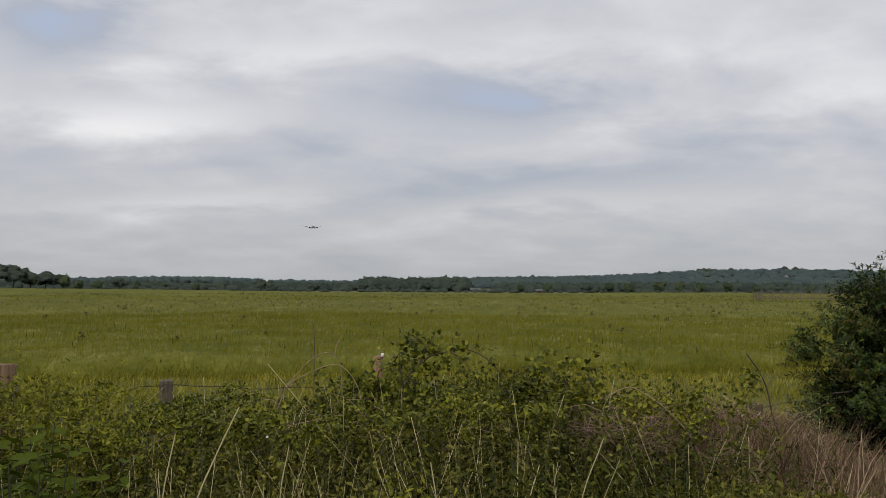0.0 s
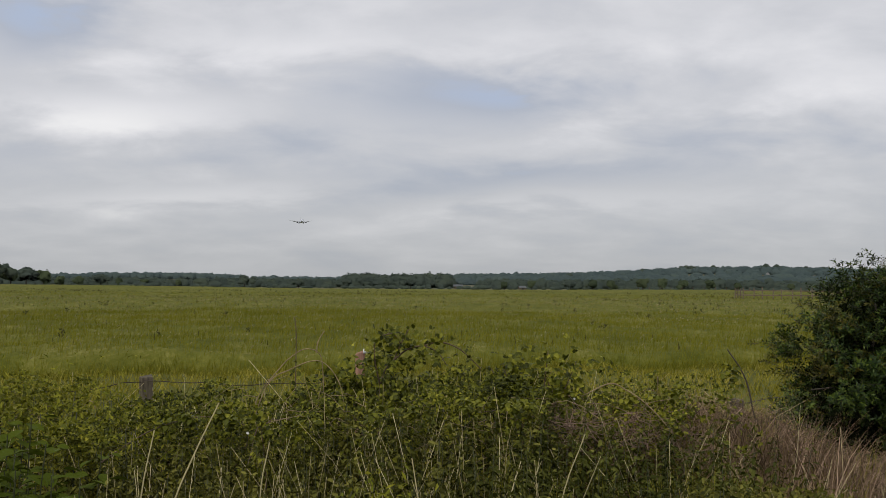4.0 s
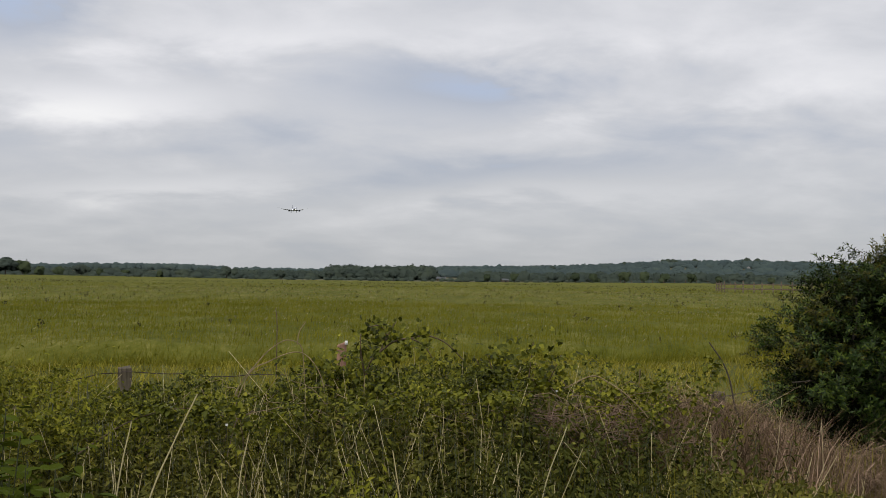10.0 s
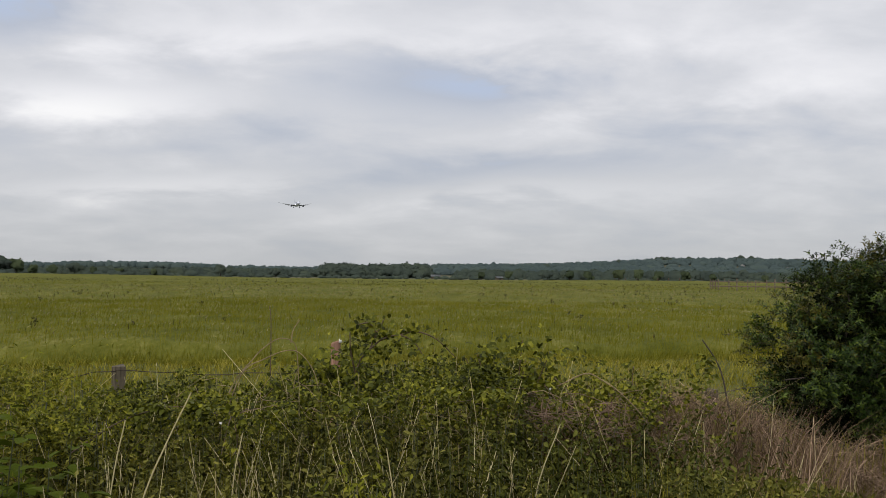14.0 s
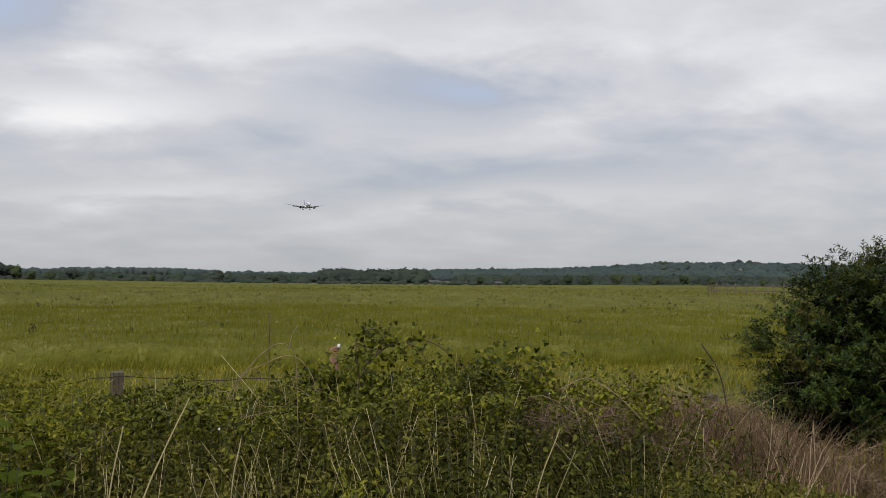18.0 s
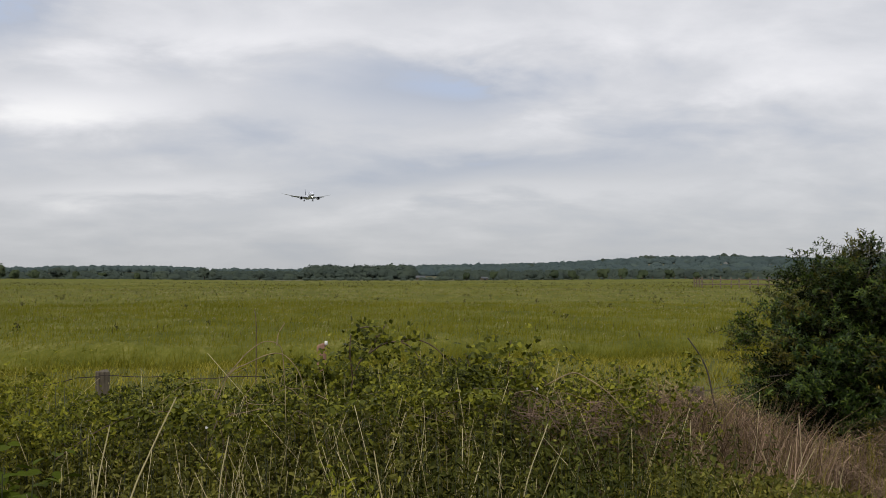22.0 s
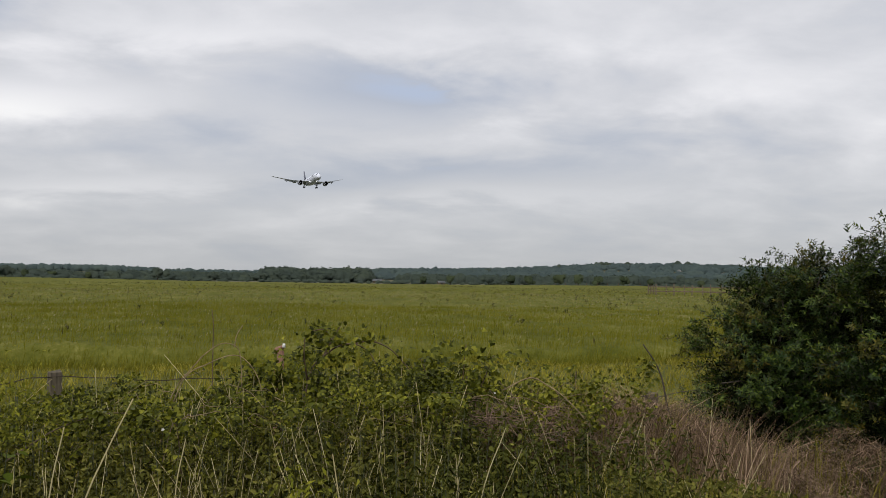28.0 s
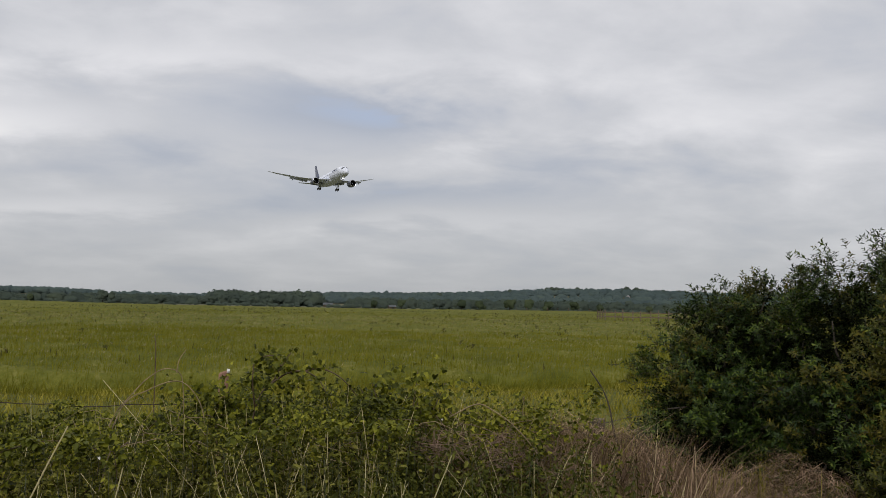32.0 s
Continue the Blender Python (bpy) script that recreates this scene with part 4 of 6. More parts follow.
        part("landing_light", bm, lamp, jet, "lit landing light")
    # fin
    bm = bmesh.new()
    st = [((-19.2, 2.2), 8.6, 0.05), ((-21.5, 4.6), 7.2, 0.048), ((-24.6, 8.0), 5.2, 0.045), ((-27.2, 11.0), 3.4, 0.04), ((-28.2, 11.5), 2.2, 0.03)]
    rows = []
    for (y, z), c, t in st:
        sec = foil((0, y, 0), c, t, camber=0)
        rows.append([(p[2], p[1], z) for p in sec])
    loft(bm, rows)
    part("fin", bm, navy, jet, "dark blue tail fin")
    # nose gear with its lamp
    bm = bmesh.new()
    cylinder_between(bm, (0, 23.6, -2.5), (0, 24.0, -5.2), 0.16, 0.12)
    cylinder_between(bm, (0, 22.0, -2.8), (0, 23.85, -4.0), 0.08)
    ng = part("nose_gear", bm, leg_m, jet, "lowered nose gear")
    for dx in (-0.38, 0.38):
        bm = bmesh.new()
        loft(bm, [[(dx + xx, 24.0 + r * math.cos(a), -5.2 + r * math.sin(a)) for a in np.linspace(0, 2 * math.pi, 17)[:-1]] for xx, r in ((-0.17, 0.35), (-0.12, 0.52), (0.12, 0.52), (0.17, 0.35))])
        part("wheel", bm, tyre, ng, "black tyre")
        bm = bmesh.new()
        bmesh.ops.create_cube(bm, size=1, matrix=pose(dx * 1.9, 23.6, -3.3, 0, 0, 0) @ Matrix.Diagonal((0.05, 2.0, 0.9, 1)))
        part("gear_door", bm, white, ng, "gear door", False)
        bm = bmesh.new()
        bmesh.ops.create_uvsphere(bm, u_segments=10, v_segments=6, radius=0.13, matrix=pose(dx * 0.7, 24.25, -3.55))
        part("landing_light", bm, lamp, ng, "lit landing light")
    return jet


airliner = build_airliner()

# ---- plants ----
def bezier(p, n=9):
    """A smooth line through the corner points p (Catmull-Rom)."""
    p = np.array(p, float)
    q = np.concatenate([[2 * p[0] - p[1]], p, [2 * p[-1] - p[-2]]])
    out = []
    for i in range(len(p) - 1):
        for t in np.linspace(0, 1, n, endpoint=False):
            a, b, c, d = q[i:i + 4]
            out.append(0.5 * (2 * b + (c - a) * t + (2 * a - 5 * b + 4 * c - d) * t * t + (3 * b - a - 3 * c + d) * t ** 3))
    return np.array(out + [p[-1]])


def build_bush(label, lobes, clusters, mat, leaf=(0.036, 0.058), foot=(0, 0), limbs=7, warm=0.0, loose=30):
    """A many-stemmed bush: limbs from the foot into each lobe, leafy sprays in clusters with dark gaps between them."""
    lobes = np.array(lobes, float)
    root = tagged(new("willow_bush"), label, "bush", "bushes by the fence")
    root.location = (*foot, 0)
    origin = np.array([*foot, 0])
    for c in lobes:
        tip = c[:3] + unit(rng.normal(size=(limbs, 3)) + [0, 0, 0.7]) * c[3:] * 0.75
        base = np.stack([rng.normal(foot[0], 0.12, limbs), rng.normal(foot[1], 0.12, limbs), np.zeros(limbs)], 1)
        s = np.linspace(0, 1, 6)[None, :, None]
        path = base[:, None] * (1 - s) + tip[:, None] * s + np.array([0, 0, 0.25]) * np.sin(s * np.pi) + rng.normal(0, 0.025, (limbs, 6, 3))
        for one in path:
            heap = Heap()
            tubes(heap, one[None] - origin, np.array([0.022]), np.array([0.005]), 5)
            part_of(root, "branch", heap.mesh("branch", M_BARK, True))
    vol = (lobes[:, 3] * lobes[:, 4] * lobes[:, 5]) ** 0.7
    # clusters gather on boughs, with dark hollows between
    boughs = clusters // 7
    share = np.maximum(np.round(vol / vol.sum() * boughs).astype(int), 3)
    which = np.repeat(np.arange(len(lobes)), share)
    boughs = len(which)
    nth = np.concatenate([np.arange(q) for q in share])
    up = 1 - 2 * (nth + 0.5) / share[which]
    turn = nth * 2.399963 + which
    flat = np.sqrt(1 - up * up)
    bu = unit(np.stack([flat * np.cos(turn), flat * np.sin(turn), up], 1) + rng.normal(0, 0.10, (boughs, 3)))
    bough = rng.integers(0, boughs, clusters)
    c = lobes[which[bough]]
    u = unit(bu[bough] + rng.normal(0, 0.12, (clusters, 3)))
    # clusters that would lie deep inside another lobe move out of it
    centre = c[:, :3] + u * c[:, 3:] * (rng.uniform(0.80, 1.02, boughs)[bough] + rng.normal(0, 0.05, clusters))[:, None]
    per = 10
    shoots = clusters * per
    cu = np.repeat(u, per, 0)
    at = np.repeat(centre, per, 0) + rng.normal(0, 0.065, (shoots, 3)) - cu * rng.uniform(0, 0.10, (shoots, 1))
    way = unit(cu * 0.75 + np.array([0, 0, 0.55]) + rng.normal(0, 0.38, (shoots, 3)))
    size = rng.uniform(0.07, 0.15, shoots)
    # the inside: sparser, deeper sprays that close the view through, their shade painted near-black
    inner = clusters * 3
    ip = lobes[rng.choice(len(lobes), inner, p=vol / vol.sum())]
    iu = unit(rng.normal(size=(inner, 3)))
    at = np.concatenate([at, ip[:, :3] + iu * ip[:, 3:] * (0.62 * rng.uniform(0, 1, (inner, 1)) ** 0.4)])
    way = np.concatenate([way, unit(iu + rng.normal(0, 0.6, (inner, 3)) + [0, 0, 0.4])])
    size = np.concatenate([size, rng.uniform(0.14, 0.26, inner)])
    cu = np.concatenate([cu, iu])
    at[:, 2] = np.maximum(at[:, 2], 0.10)
    total = len(at)
    n = 12
    s = np.linspace(0.05, 1, n)
    pts = at[:, None] + way[:, None] * (s[None, :, None] * size[:, None, None]) + np.array([0, 0, -0.03])[None, None] * (s ** 2)[None, :, None] - origin
    stem = Heap()
    tubes(stem, pts[:shoots, [0, 11]], np.full(shoots, 0.0022), np.full(shoots, 0.0008), 3)
    tagged(part_of(root, "twig", stem.mesh("twig", M_BARK, True), "thin leafy twigs"), kind="stuff")
    side = unit(np.cross(way, rng.normal(size=(total, 3))))
    other = np.cross(way, side)
    ang = np.arange(n) * 2.4
    out = side[:, None] * np.cos(ang)[None, :, None] + other[:, None] * np.sin(ang)[None, :, None]
    along = unit(way[:, None] * 0.7 + out * 0.9 + rng.normal(0, 0.2, out.shape) + np.array([0, 0, -0.2]))
    face = way[:, None] * 1.0 - out * 0.5 + rng.normal(0, 0.25, out.shape) + np.array([0, 0, 0.6])
    ln = rng.uniform(*leaf, (total, n)) * (1.1 - 0.40 * s[None])
    tone = np.concatenate([np.repeat(rng.random(clusters), per), np.ones(inner)])
    high = np.clip((at[:, 2] - 0.3) / 1.6, 0, 1)
    sunny = np.clip(0.5 - 0.6 * cu[:, 0], 0.15, 1)
    is_fresh = tone < warm * (0.15 + 0.6 * high + 0.7 * sunny)
    heap, fresh = Heap(), Heap()
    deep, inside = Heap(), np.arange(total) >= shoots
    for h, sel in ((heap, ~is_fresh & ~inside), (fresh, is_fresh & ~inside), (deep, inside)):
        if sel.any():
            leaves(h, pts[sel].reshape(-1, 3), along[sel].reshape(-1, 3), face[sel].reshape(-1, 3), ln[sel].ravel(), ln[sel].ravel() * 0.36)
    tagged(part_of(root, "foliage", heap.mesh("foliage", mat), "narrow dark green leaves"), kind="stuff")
    tagged(part_of(root, "inner_foliage", deep.mesh("inner_foliage", M_BUSH_SHADED), "inner leaves coloured near-black as shade"), kind="stuff")
    if fresh.v:
        tagged(part_of(root, "young_foliage", fresh.mesh("young_foliage", M_BUSH_WARM), "bronze-tinged young leaves"), kind="stuff")
    # single leaves on the side that faces the path
    one = Heap()
    leaves(one, np.zeros((1, 3)), np.array([[0, 1.0, 0]]), np.array([[0, 0, 1.0]]), np.array([0.048]), np.array([0.018]))
    me = one.mesh("leaf", mat)
    front = np.flatnonzero((cu[:shoots, 1] < -0.2) | (cu[:shoots, 0] < -0.4))
    for q in rng.choice(front, loose, replace=False):
        v = Vector(way[q] + rng.normal(0, 0.4, 3))
        part_of(root, "leaf", me, "", Matrix.Translation(pts[q, -1]) @ v.to_track_quat("Y", "Z").to_matrix().to_4x4())
    return root


BUSHES = [
    build_bush("dark green willow bush with narrow leaves beside the fence", [(3.80, 7.5, 1.10, .74, .76, .76), (4.45, 8.1, 1.26, .74, .70, .76), (3.28, 7.05, 0.66, .47, .48, .52), (3.50, 7.3, 0.92, .56, .5, .62), (4.02, 7.4, 1.50, .5, .5, .55), (3.64, 7.35, 1.34, .42, .42, .44)], 520, M_BUSH, foot=(3.7, 7.5), warm=0.24),
    build_bush("dense green willow bush with a ragged leafy top", [(4.48, 6.6, 1.26, .77, .74, .92), (5.15, 7.0, 1.36, .8, .8, .88), (3.93, 6.05, 0.58, .55, .50, .50)], 480, M_BUSH, foot=(4.4, 6.5), warm=0.26),
    build_bush("tall willow bush with bronze young leaves", [(4.78, 5.5, 1.10, .84, .80, .87), (4.06, 4.95, 0.55, .60, .56, .51), (5.6, 5.7, 1.05, .8, .8, .75), (4.65, 4.5, 0.7, .74, .6, .6)], 580, M_BUSH, foot=(4.7, 5.2), warm=0.95),
]


def canopy(x, y):
    """The top of the bramble and nettle growth."""
    crest = 1.235 + 0.05 * np.exp(-((x + 0.35) / 0.35) ** 2) + 0.05 * np.sin(x * 2.1 + 0.5) + 0.05 * np.sin(x * 5.3) - 0.02 * smooth(x, 0.1, 0.4) + 0.03 * np.exp(-((x + 1.4) / 0.3) ** 2) - 0.05 * np.exp(-((x + 0.72) / 0.25) ** 2) - 0.05 * smooth(x, 0.7, 1.5) - 0.03 * smooth(x, -0.9, -1.8)
    front = 1.07 + 0.05 * np.sin(x * 3.1 + y * 4) - 0.40 * smooth(x / y, 0.36, 0.46)
    return front + (crest - front) * smooth(y, 2.9, 4.3) - 0.75 * smooth(y, 4.9, 5.7) - 0.07


def compound_leaves(heap, at, way, size, up=0.7):
    """Bramble leaves: an end leaflet and a pair at its sides."""
    way = unit(way)
    n = len(at)
    face = unit(rng.normal(0, 0.6, (n, 3)) + [0, -0.55, up])
    side = unit(np.cross(way, face))
    tip = at + way * (size * 0.35)[:, None]
    leaves(heap, tip, way + [0, 0, -0.15], face, size, size * 0.74, BROAD, BROAD_F)
    for s in (-1, 1):
        leaves(heap, at + way * (size * 0.2)[:, None], side * s + way * 0.45 + [0, 0, -0.1], face + side * s * 0.2, size * 0.85, size * 0.62, BROAD, BROAD_F)


def build_bramble(x0, x1, y0, y1, canes, fill, label, mat, lift=0.0):
    """An arching bramble: canes as parts, leaves along them and closing the top."""
    mid = ((x0 + x1) / 2, (y0 + y1) / 2, 0)
    root = tagged(new("bramble_bush"), label, "bush", "bramble bushes")
    root.location = mid
    heap = Heap()
    for i in range(canes):
        bx, by = rng.uniform(x0, x1), rng.uniform(y0, y1)
        a = rng.uniform(0, 2 * math.pi)
        reach = rng.uniform(0.3, 0.8)
        h = (canopy(bx, by) + lift) * rng.uniform(0.80, 0.99)
        dx, dy = math.cos(a) * reach, math.sin(a) * reach * 0.5
        path = bezier([(bx, by, 0.05), (bx + dx * 0.2, by + dy * 0.2, h * 0.6), (bx + dx * 0.55, by + dy * 0.55, h), (bx + dx, by + dy, h * 0.86)], 5) - mid
        one = Heap()
        tubes(one, path[None], np.array([0.0032]), np.array([0.0015]), 5)
        part_of(root, "cane", one.mesh("cane", M_CANE if i % 3 else M_CANE_PALE, True), "thorny brown cane")
        k = 14
        at = path[np.linspace(len(path) * 0.4, len(path) - 1, k).astype(int)]
        away = unit(rng.normal(size=(k, 3)) + [0, -0.2, 0.35])
        compound_leaves(heap, at + away * 0.025, away, rng.uniform(0.020, 0.036, k))
    x, y = rng.uniform(x0 - 0.1, x1 + 0.1, fill), rng.uniform(y0 - 0.1, y1 + 0.1, fill)
    top = canopy(x, y) + lift + (0.05 + 0.3 * lift) * np.sin(x * 9 + y * 5) * np.sin(y * 8)
    hollow = smooth(np.sin(x * 14 + 2 + 2 * np.sin(y * 5)) * np.sin(y * 11 + 1.5 * np.sin(x * 6)), 0.05, 0.6)
    z = top - rng.exponential(0.075, fill) - 0.34 * hollow
    at = np.stack([x, y, np.maximum(z, 0.15)], 1) - mid
    compound_leaves(heap, at, unit(rng.normal(size=(fill, 3)) + [0, -0.4, 0.05]), rng.uniform(0.011, 0.023, fill))
    tagged(part_of(root, "foliage", heap.mesh("foliage", mat), "toothed green bramble leaves"), kind="stuff")
    for q in np.argsort(y - z)[:40]:
        part_of(root, "leaf", BRAMBLE_LEAF, "", Matrix.Translation(at[q] + [0, -0.02, 0.03]) @ pose(0, 0, 0, rng.uniform(-50, 10), rng.uniform(-25, 25), rng.uniform(0, 360)))
    return root


def single_bramble_leaf():
    one = Heap()
    compound_leaves(one, np.zeros((1, 3)), np.array([[0, 1.0, 0]]), np.array([0.034]))
    return one.mesh("leaf", M_BRAMBLE)


BRAMBLE_LEAF = single_bramble_leaf()


for k, (x0, x1, label) in enumerate(((-2.9, -1.5, "low yellowish-green bramble bush by a fence post"), (-1.5, -0.55, "dense green bramble bush with arching canes"), (-0.55, 0.45, "tall green bramble bush with a raised spray"), (0.45, 1.2, "dark green bramble bush over dry grass"))):
    build_bramble(x0, x1, 4.45 if k == 3 else 3.95, 5.05, 30, 3200 if k == 3 else 6600, label, M_LIME if k == 0 else M_BRAMBLE)

build_bramble(1.05, 1.5, 4.6, 5.0, 7, 800, "low dark bramble bush straggling over dry grass", M_BRAMBLE, 0.09)


def nettle_meshes(seed):
    r = np.random.default_rng(seed)
    h = 1.0
    bend = r.normal(0, 0.05, 2)
    s = np.linspace(0, 1, 7)
    path = np.stack([bend[0] * s ** 2, bend[1] * s ** 2, s * h], 1)
    stem = Heap()
    tubes(stem, path[None] * [1, 1, 0.985], np.array([0.0022]), np.array([0.0008]), 4)
    leaf = Heap()
    pairs = 20
    t = 0.52 + 0.475 * np.linspace(0, 1, pairs) ** 0.8
    at, along, face, ln = [], [], [], []
    for i, q in enumerate(t):
        a = (i % 2) * math.pi / 2 + r.normal(0, 0.25)
        p = np.array([bend[0] * q * q, bend[1] * q * q, q * h])
        for sgn in (0, math.pi):
            d = np.array([math.cos(a + sgn), math.sin(a + sgn), -0.75 + 1.3 * max(q - 0.86, 0) / 0.14 + r.normal(0, 0.25)])
            at.append(p + d * 0.012)
            along.append(d)
            face.append(np.array([math.cos(a + sgn) * 0.8, math.sin(a + sgn) * 0.8, 0.8]) + r.normal(0, 0.45, 3))
            ln.append((0.040 if q < 0.8 else 0.040 - 0.020 * (q - 0.8) / 0.2) * r.uniform(0.6, 1.3))
            # hanging flower strings in the upper leaf joints
            if q > 0.6 and i % 3 == 1:
                for _ in range(1):
                    e = a + sgn + r.normal(0, 0.6)
                    at.append(p)
                    along.append(np.array([math.cos(e), math.sin(e), -0.9 + r.normal(0, 0.2)]))
                    face.append(np.array([math.cos(e), math.sin(e), 0.5]) + r.normal(0, 0.3, 3))
                    ln.append(-r.uniform(0.025, 0.045))
    ln = np.array(ln)
    thin = ln < 0
    ln = np.abs(ln)
    leaves(leaf, np.array(at), np.array(along), np.array(face), ln, np.where(thin, 0.006, ln * 0.56), TOOTHED, TOOTHED_F)
    return stem.mesh("stem", M_STEM, True), leaf.mesh("leaves", M_NETTLE if seed < 34 else M_NETTLE_DARK)


NETTLES = [nettle_meshes(30 + i) for i in range(8)]


def nettle_places(n):
    x, y = rng.uniform(-2.6, 2.3, n), 2.75 + 1.45 * rng.random(n)
    ok = (np.abs(np.degrees(np.arctan2(x, y))) < 36) & ~((x > 0.95 + 0.9 * rng.random(n) ** 1.5) & (y > 3.75)) & ~((np.degrees(np.arctan2(x, y)) < -19.5) & (y < 3.7))
    return x[ok], y[ok]


def build_nettles():
    x, y = nettle_places(360)
    first = {}
    for i, (a, b) in enumerate(zip(x[:280], y[:280])):
        stem, leaf = NETTLES[i % 4 + 4 * (a > 0.2 + 0.5 * math.sin(i))]
        h = float(canopy(a, b)) * rng.uniform(0.80, 1.06)
        m = pose(a, b, 0, rng.normal(0, 4), rng.normal(0, 4), rng.uniform(0, 360))
        one = new("nettle")
        one.matrix_basis = m
        one.scale = (0.95, 0.95, h)
        tagged(one, "green stinging nettle with toothed drooping leaves", "plant", "nettles in front of the fence")
        part_of(one, "stem", stem)
        tagged(part_of(one, "leaves", leaf), kind="stuff")
    # the rest of the bed in one
    x, y = nettle_places(900)
    hs, pale, deep = Heap(), Heap(), Heap()
    for i, (a, b) in enumerate(zip(x, y)):
        h = float(canopy(a, b)) * rng.uniform(0.78, 1.02)
        c, s = math.cos(i * 2.4), math.sin(i * 2.4)
        young = a > 0.2 + 0.5 * math.sin(i)
        for me, heap in zip(NETTLES[i % 4 + 4 * young], (hs, deep if young else pale)):
            v = np.empty(len(me.vertices) * 3, np.float32)
            me.vertices.foreach_get("co", v)
            v = v.reshape(-1, 3)
            f = np.empty(len(me.loops), np.int32)
            me.loops.foreach_get("vertex_index", f)
            w = np.stack([(v[:, 0] * c - v[:, 1] * s) * 1.05 + a + v[:, 2] * 0.08 * s, (v[:, 0] * s + v[:, 1] * c) * 1.05 + b + v[:, 2] * 0.08 * c, v[:, 2] * h], 1)
            heap.add(w, f.reshape(-1, 3))
    bed = tagged(new("nettle_bed"), "dense bed of green nettles", "plant", kind="stuff")
    tagged(part_of(bed, "stems", hs.mesh("stems", M_STEM)), kind="stuff")
    tagged(part_of(bed, "leaves", pale.mesh("leaves", M_NETTLE), "olive flowering nettle tops"), kind="stuff")
    tagged(part_of(bed, "leaves", deep.mesh("leaves", M_NETTLE_DARK), "dark green nettle leaves"), kind="stuff")


build_nettles()


def thatch_top(x, y):
    return (0.80 * np.exp(-((x - 1.35) / 0.62) ** 2 - ((y - 5.15) / 0.75) ** 2) + 0.44 * np.exp(-((x - 2.35) / 0.62) ** 2 - ((y - 5.3) / 0.9) ** 2) + 0.30 * np.exp(-((x - 2.0) / 1.3) ** 2 - ((y - 6.2) / 1.0) ** 2)
            + 0.42 * np.exp(-((x - 3.4) / 0.5) ** 2 - ((y - 5.6) / 0.7) ** 2) + 0.10 + 0.07 * np.sin(x * 5 + 1) * np.sin(y * 4.3) + 0.03 * np.sin(x * 13 + 2 * np.sin(y * 6)) * np.sin(y * 11))


def build_thatch():
    """Collapsed dead grass and the thin strands standing out of it."""
    heap = Heap()
    n = 58000
    x, y = rng.uniform(0.6, 4.2, n), rng.uniform(4.0, 7.2, n)
    z = thatch_top(x, y) * rng.uniform(0.72, 1.0, n) ** 0.6
    a = rng.uniform(0, 6.283, n)
    ln = rng.uniform(0.05, 0.22, n)
    # two thirds of it droops from tussocks that stand apart, with dark gaps between them
    tuft = rng.integers(0, 900, n)
    tx, ty, th = rng.uniform(0.6, 4.2, 900), rng.uniform(4.0, 7.2, 900), rng.uniform(0.02, 0.16, 900)
    drop = rng.random(n) < 0.66
    x, y = np.where(drop, tx[tuft] + rng.normal(0, 0.025, n), x), np.where(drop, ty[tuft] + rng.normal(0, 0.025, n), y)
    z = np.where(drop, thatch_top(x, y) - 0.03 + th[tuft] * rng.uniform(0.3, 1.0, n), z - 0.05)
    foot = np.stack([x, y, z], 1)
    blades(heap, foot, foot + np.stack([np.cos(a) * ln, np.sin(a) * ln * 0.8, np.where(drop, rng.uniform(-0.10, 0.03, n), rng.normal(0.0, 0.03, n))], 1), rng.uniform(0.0025, 0.0055, n), bend=0.45)
    tagged(new("dead_grass_mat", heap.mesh("dead_grass_mat", M_THATCH)), "collapsed mat of pinkish-brown dead grass", "grass", kind="stuff")
    heap = Heap()
    n = 4400
    x, y = rng.uniform(0.6, 3.9, n), rng.uniform(3.8, 6.8, n)
    foot = np.stack([x, y, thatch_top(x, y) * 0.6], 1)
    h = rng.uniform(0.10, 0.42, n) * np.where(x > 2.3, 0.6, 1.0)
    blades(heap, foot, foot + np.stack([rng.normal(0, 0.9, n) * h, rng.normal(0, 0.6, n) * h, h], 1), rng.uniform(0.002, 0.0045, n), bend=0.25)
    tagged(new("dry_grass_stems", heap.mesh("dry_grass_stems", M_THATCH)), "thin pale dry grass stems over the dead mat", "grass", kind="stuff")
    heap = Heap()
    n = 5200
    x, y = rng.uniform(0.7, 3.4, n), rng.uniform(3.0, 7.0, n)
    keep = ~((x > 2.0) & (y > 4.5) & (rng.random(n) < 0.9))
    x, y = x[keep], y[keep]
    n = len(x)
    foot = np.stack([x, y, thatch_top(x, y) * 0.5], 1)
    h = rng.uniform(0.2, 0.5, n)
    blades(heap, foot, foot + np.stack([rng.normal(0, 0.35, n) * h, rng.normal(0, 0.3, n) * h, h], 1), rng.uniform(0.004, 0.008, n), bend=0.25)
    tagged(new("green_blades", heap.mesh("green_blades", M_MARGIN)), "fresh green blades growing through dead grass", "grass", kind="stuff")
    # thin dry stems and broken haulms that stand up along the fence
    heap = Heap()
    n = 2600
    x, y = rng.uniform(0.55, 2.3, n), rng.uniform(4.55, 5.25, n)
    foot = np.stack([x, y, np.full(n, 0.55)], 1)
    h = rng.uniform(0.25, 0.68, n) - 0.16 * smooth(x, 1.3, 2.2)
    blades(heap, foot, foot + np.stack([rng.normal(0, 0.45, n) * h, rng.normal(0, 0.25, n) * h, h], 1), rng.uniform(0.002, 0.004, n), bend=0.3)
    tagged(new("dry_haulms", heap.mesh("dry_haulms", M_THATCH)), "thin dry haulms standing along the fence", "grass", kind="stuff")
    # a tuft of tall dry stems round the grey post
    heap = Heap()
    n = 700
    x, y = rng.normal(1.84, 0.18, n), rng.normal(5.35, 0.12, n)
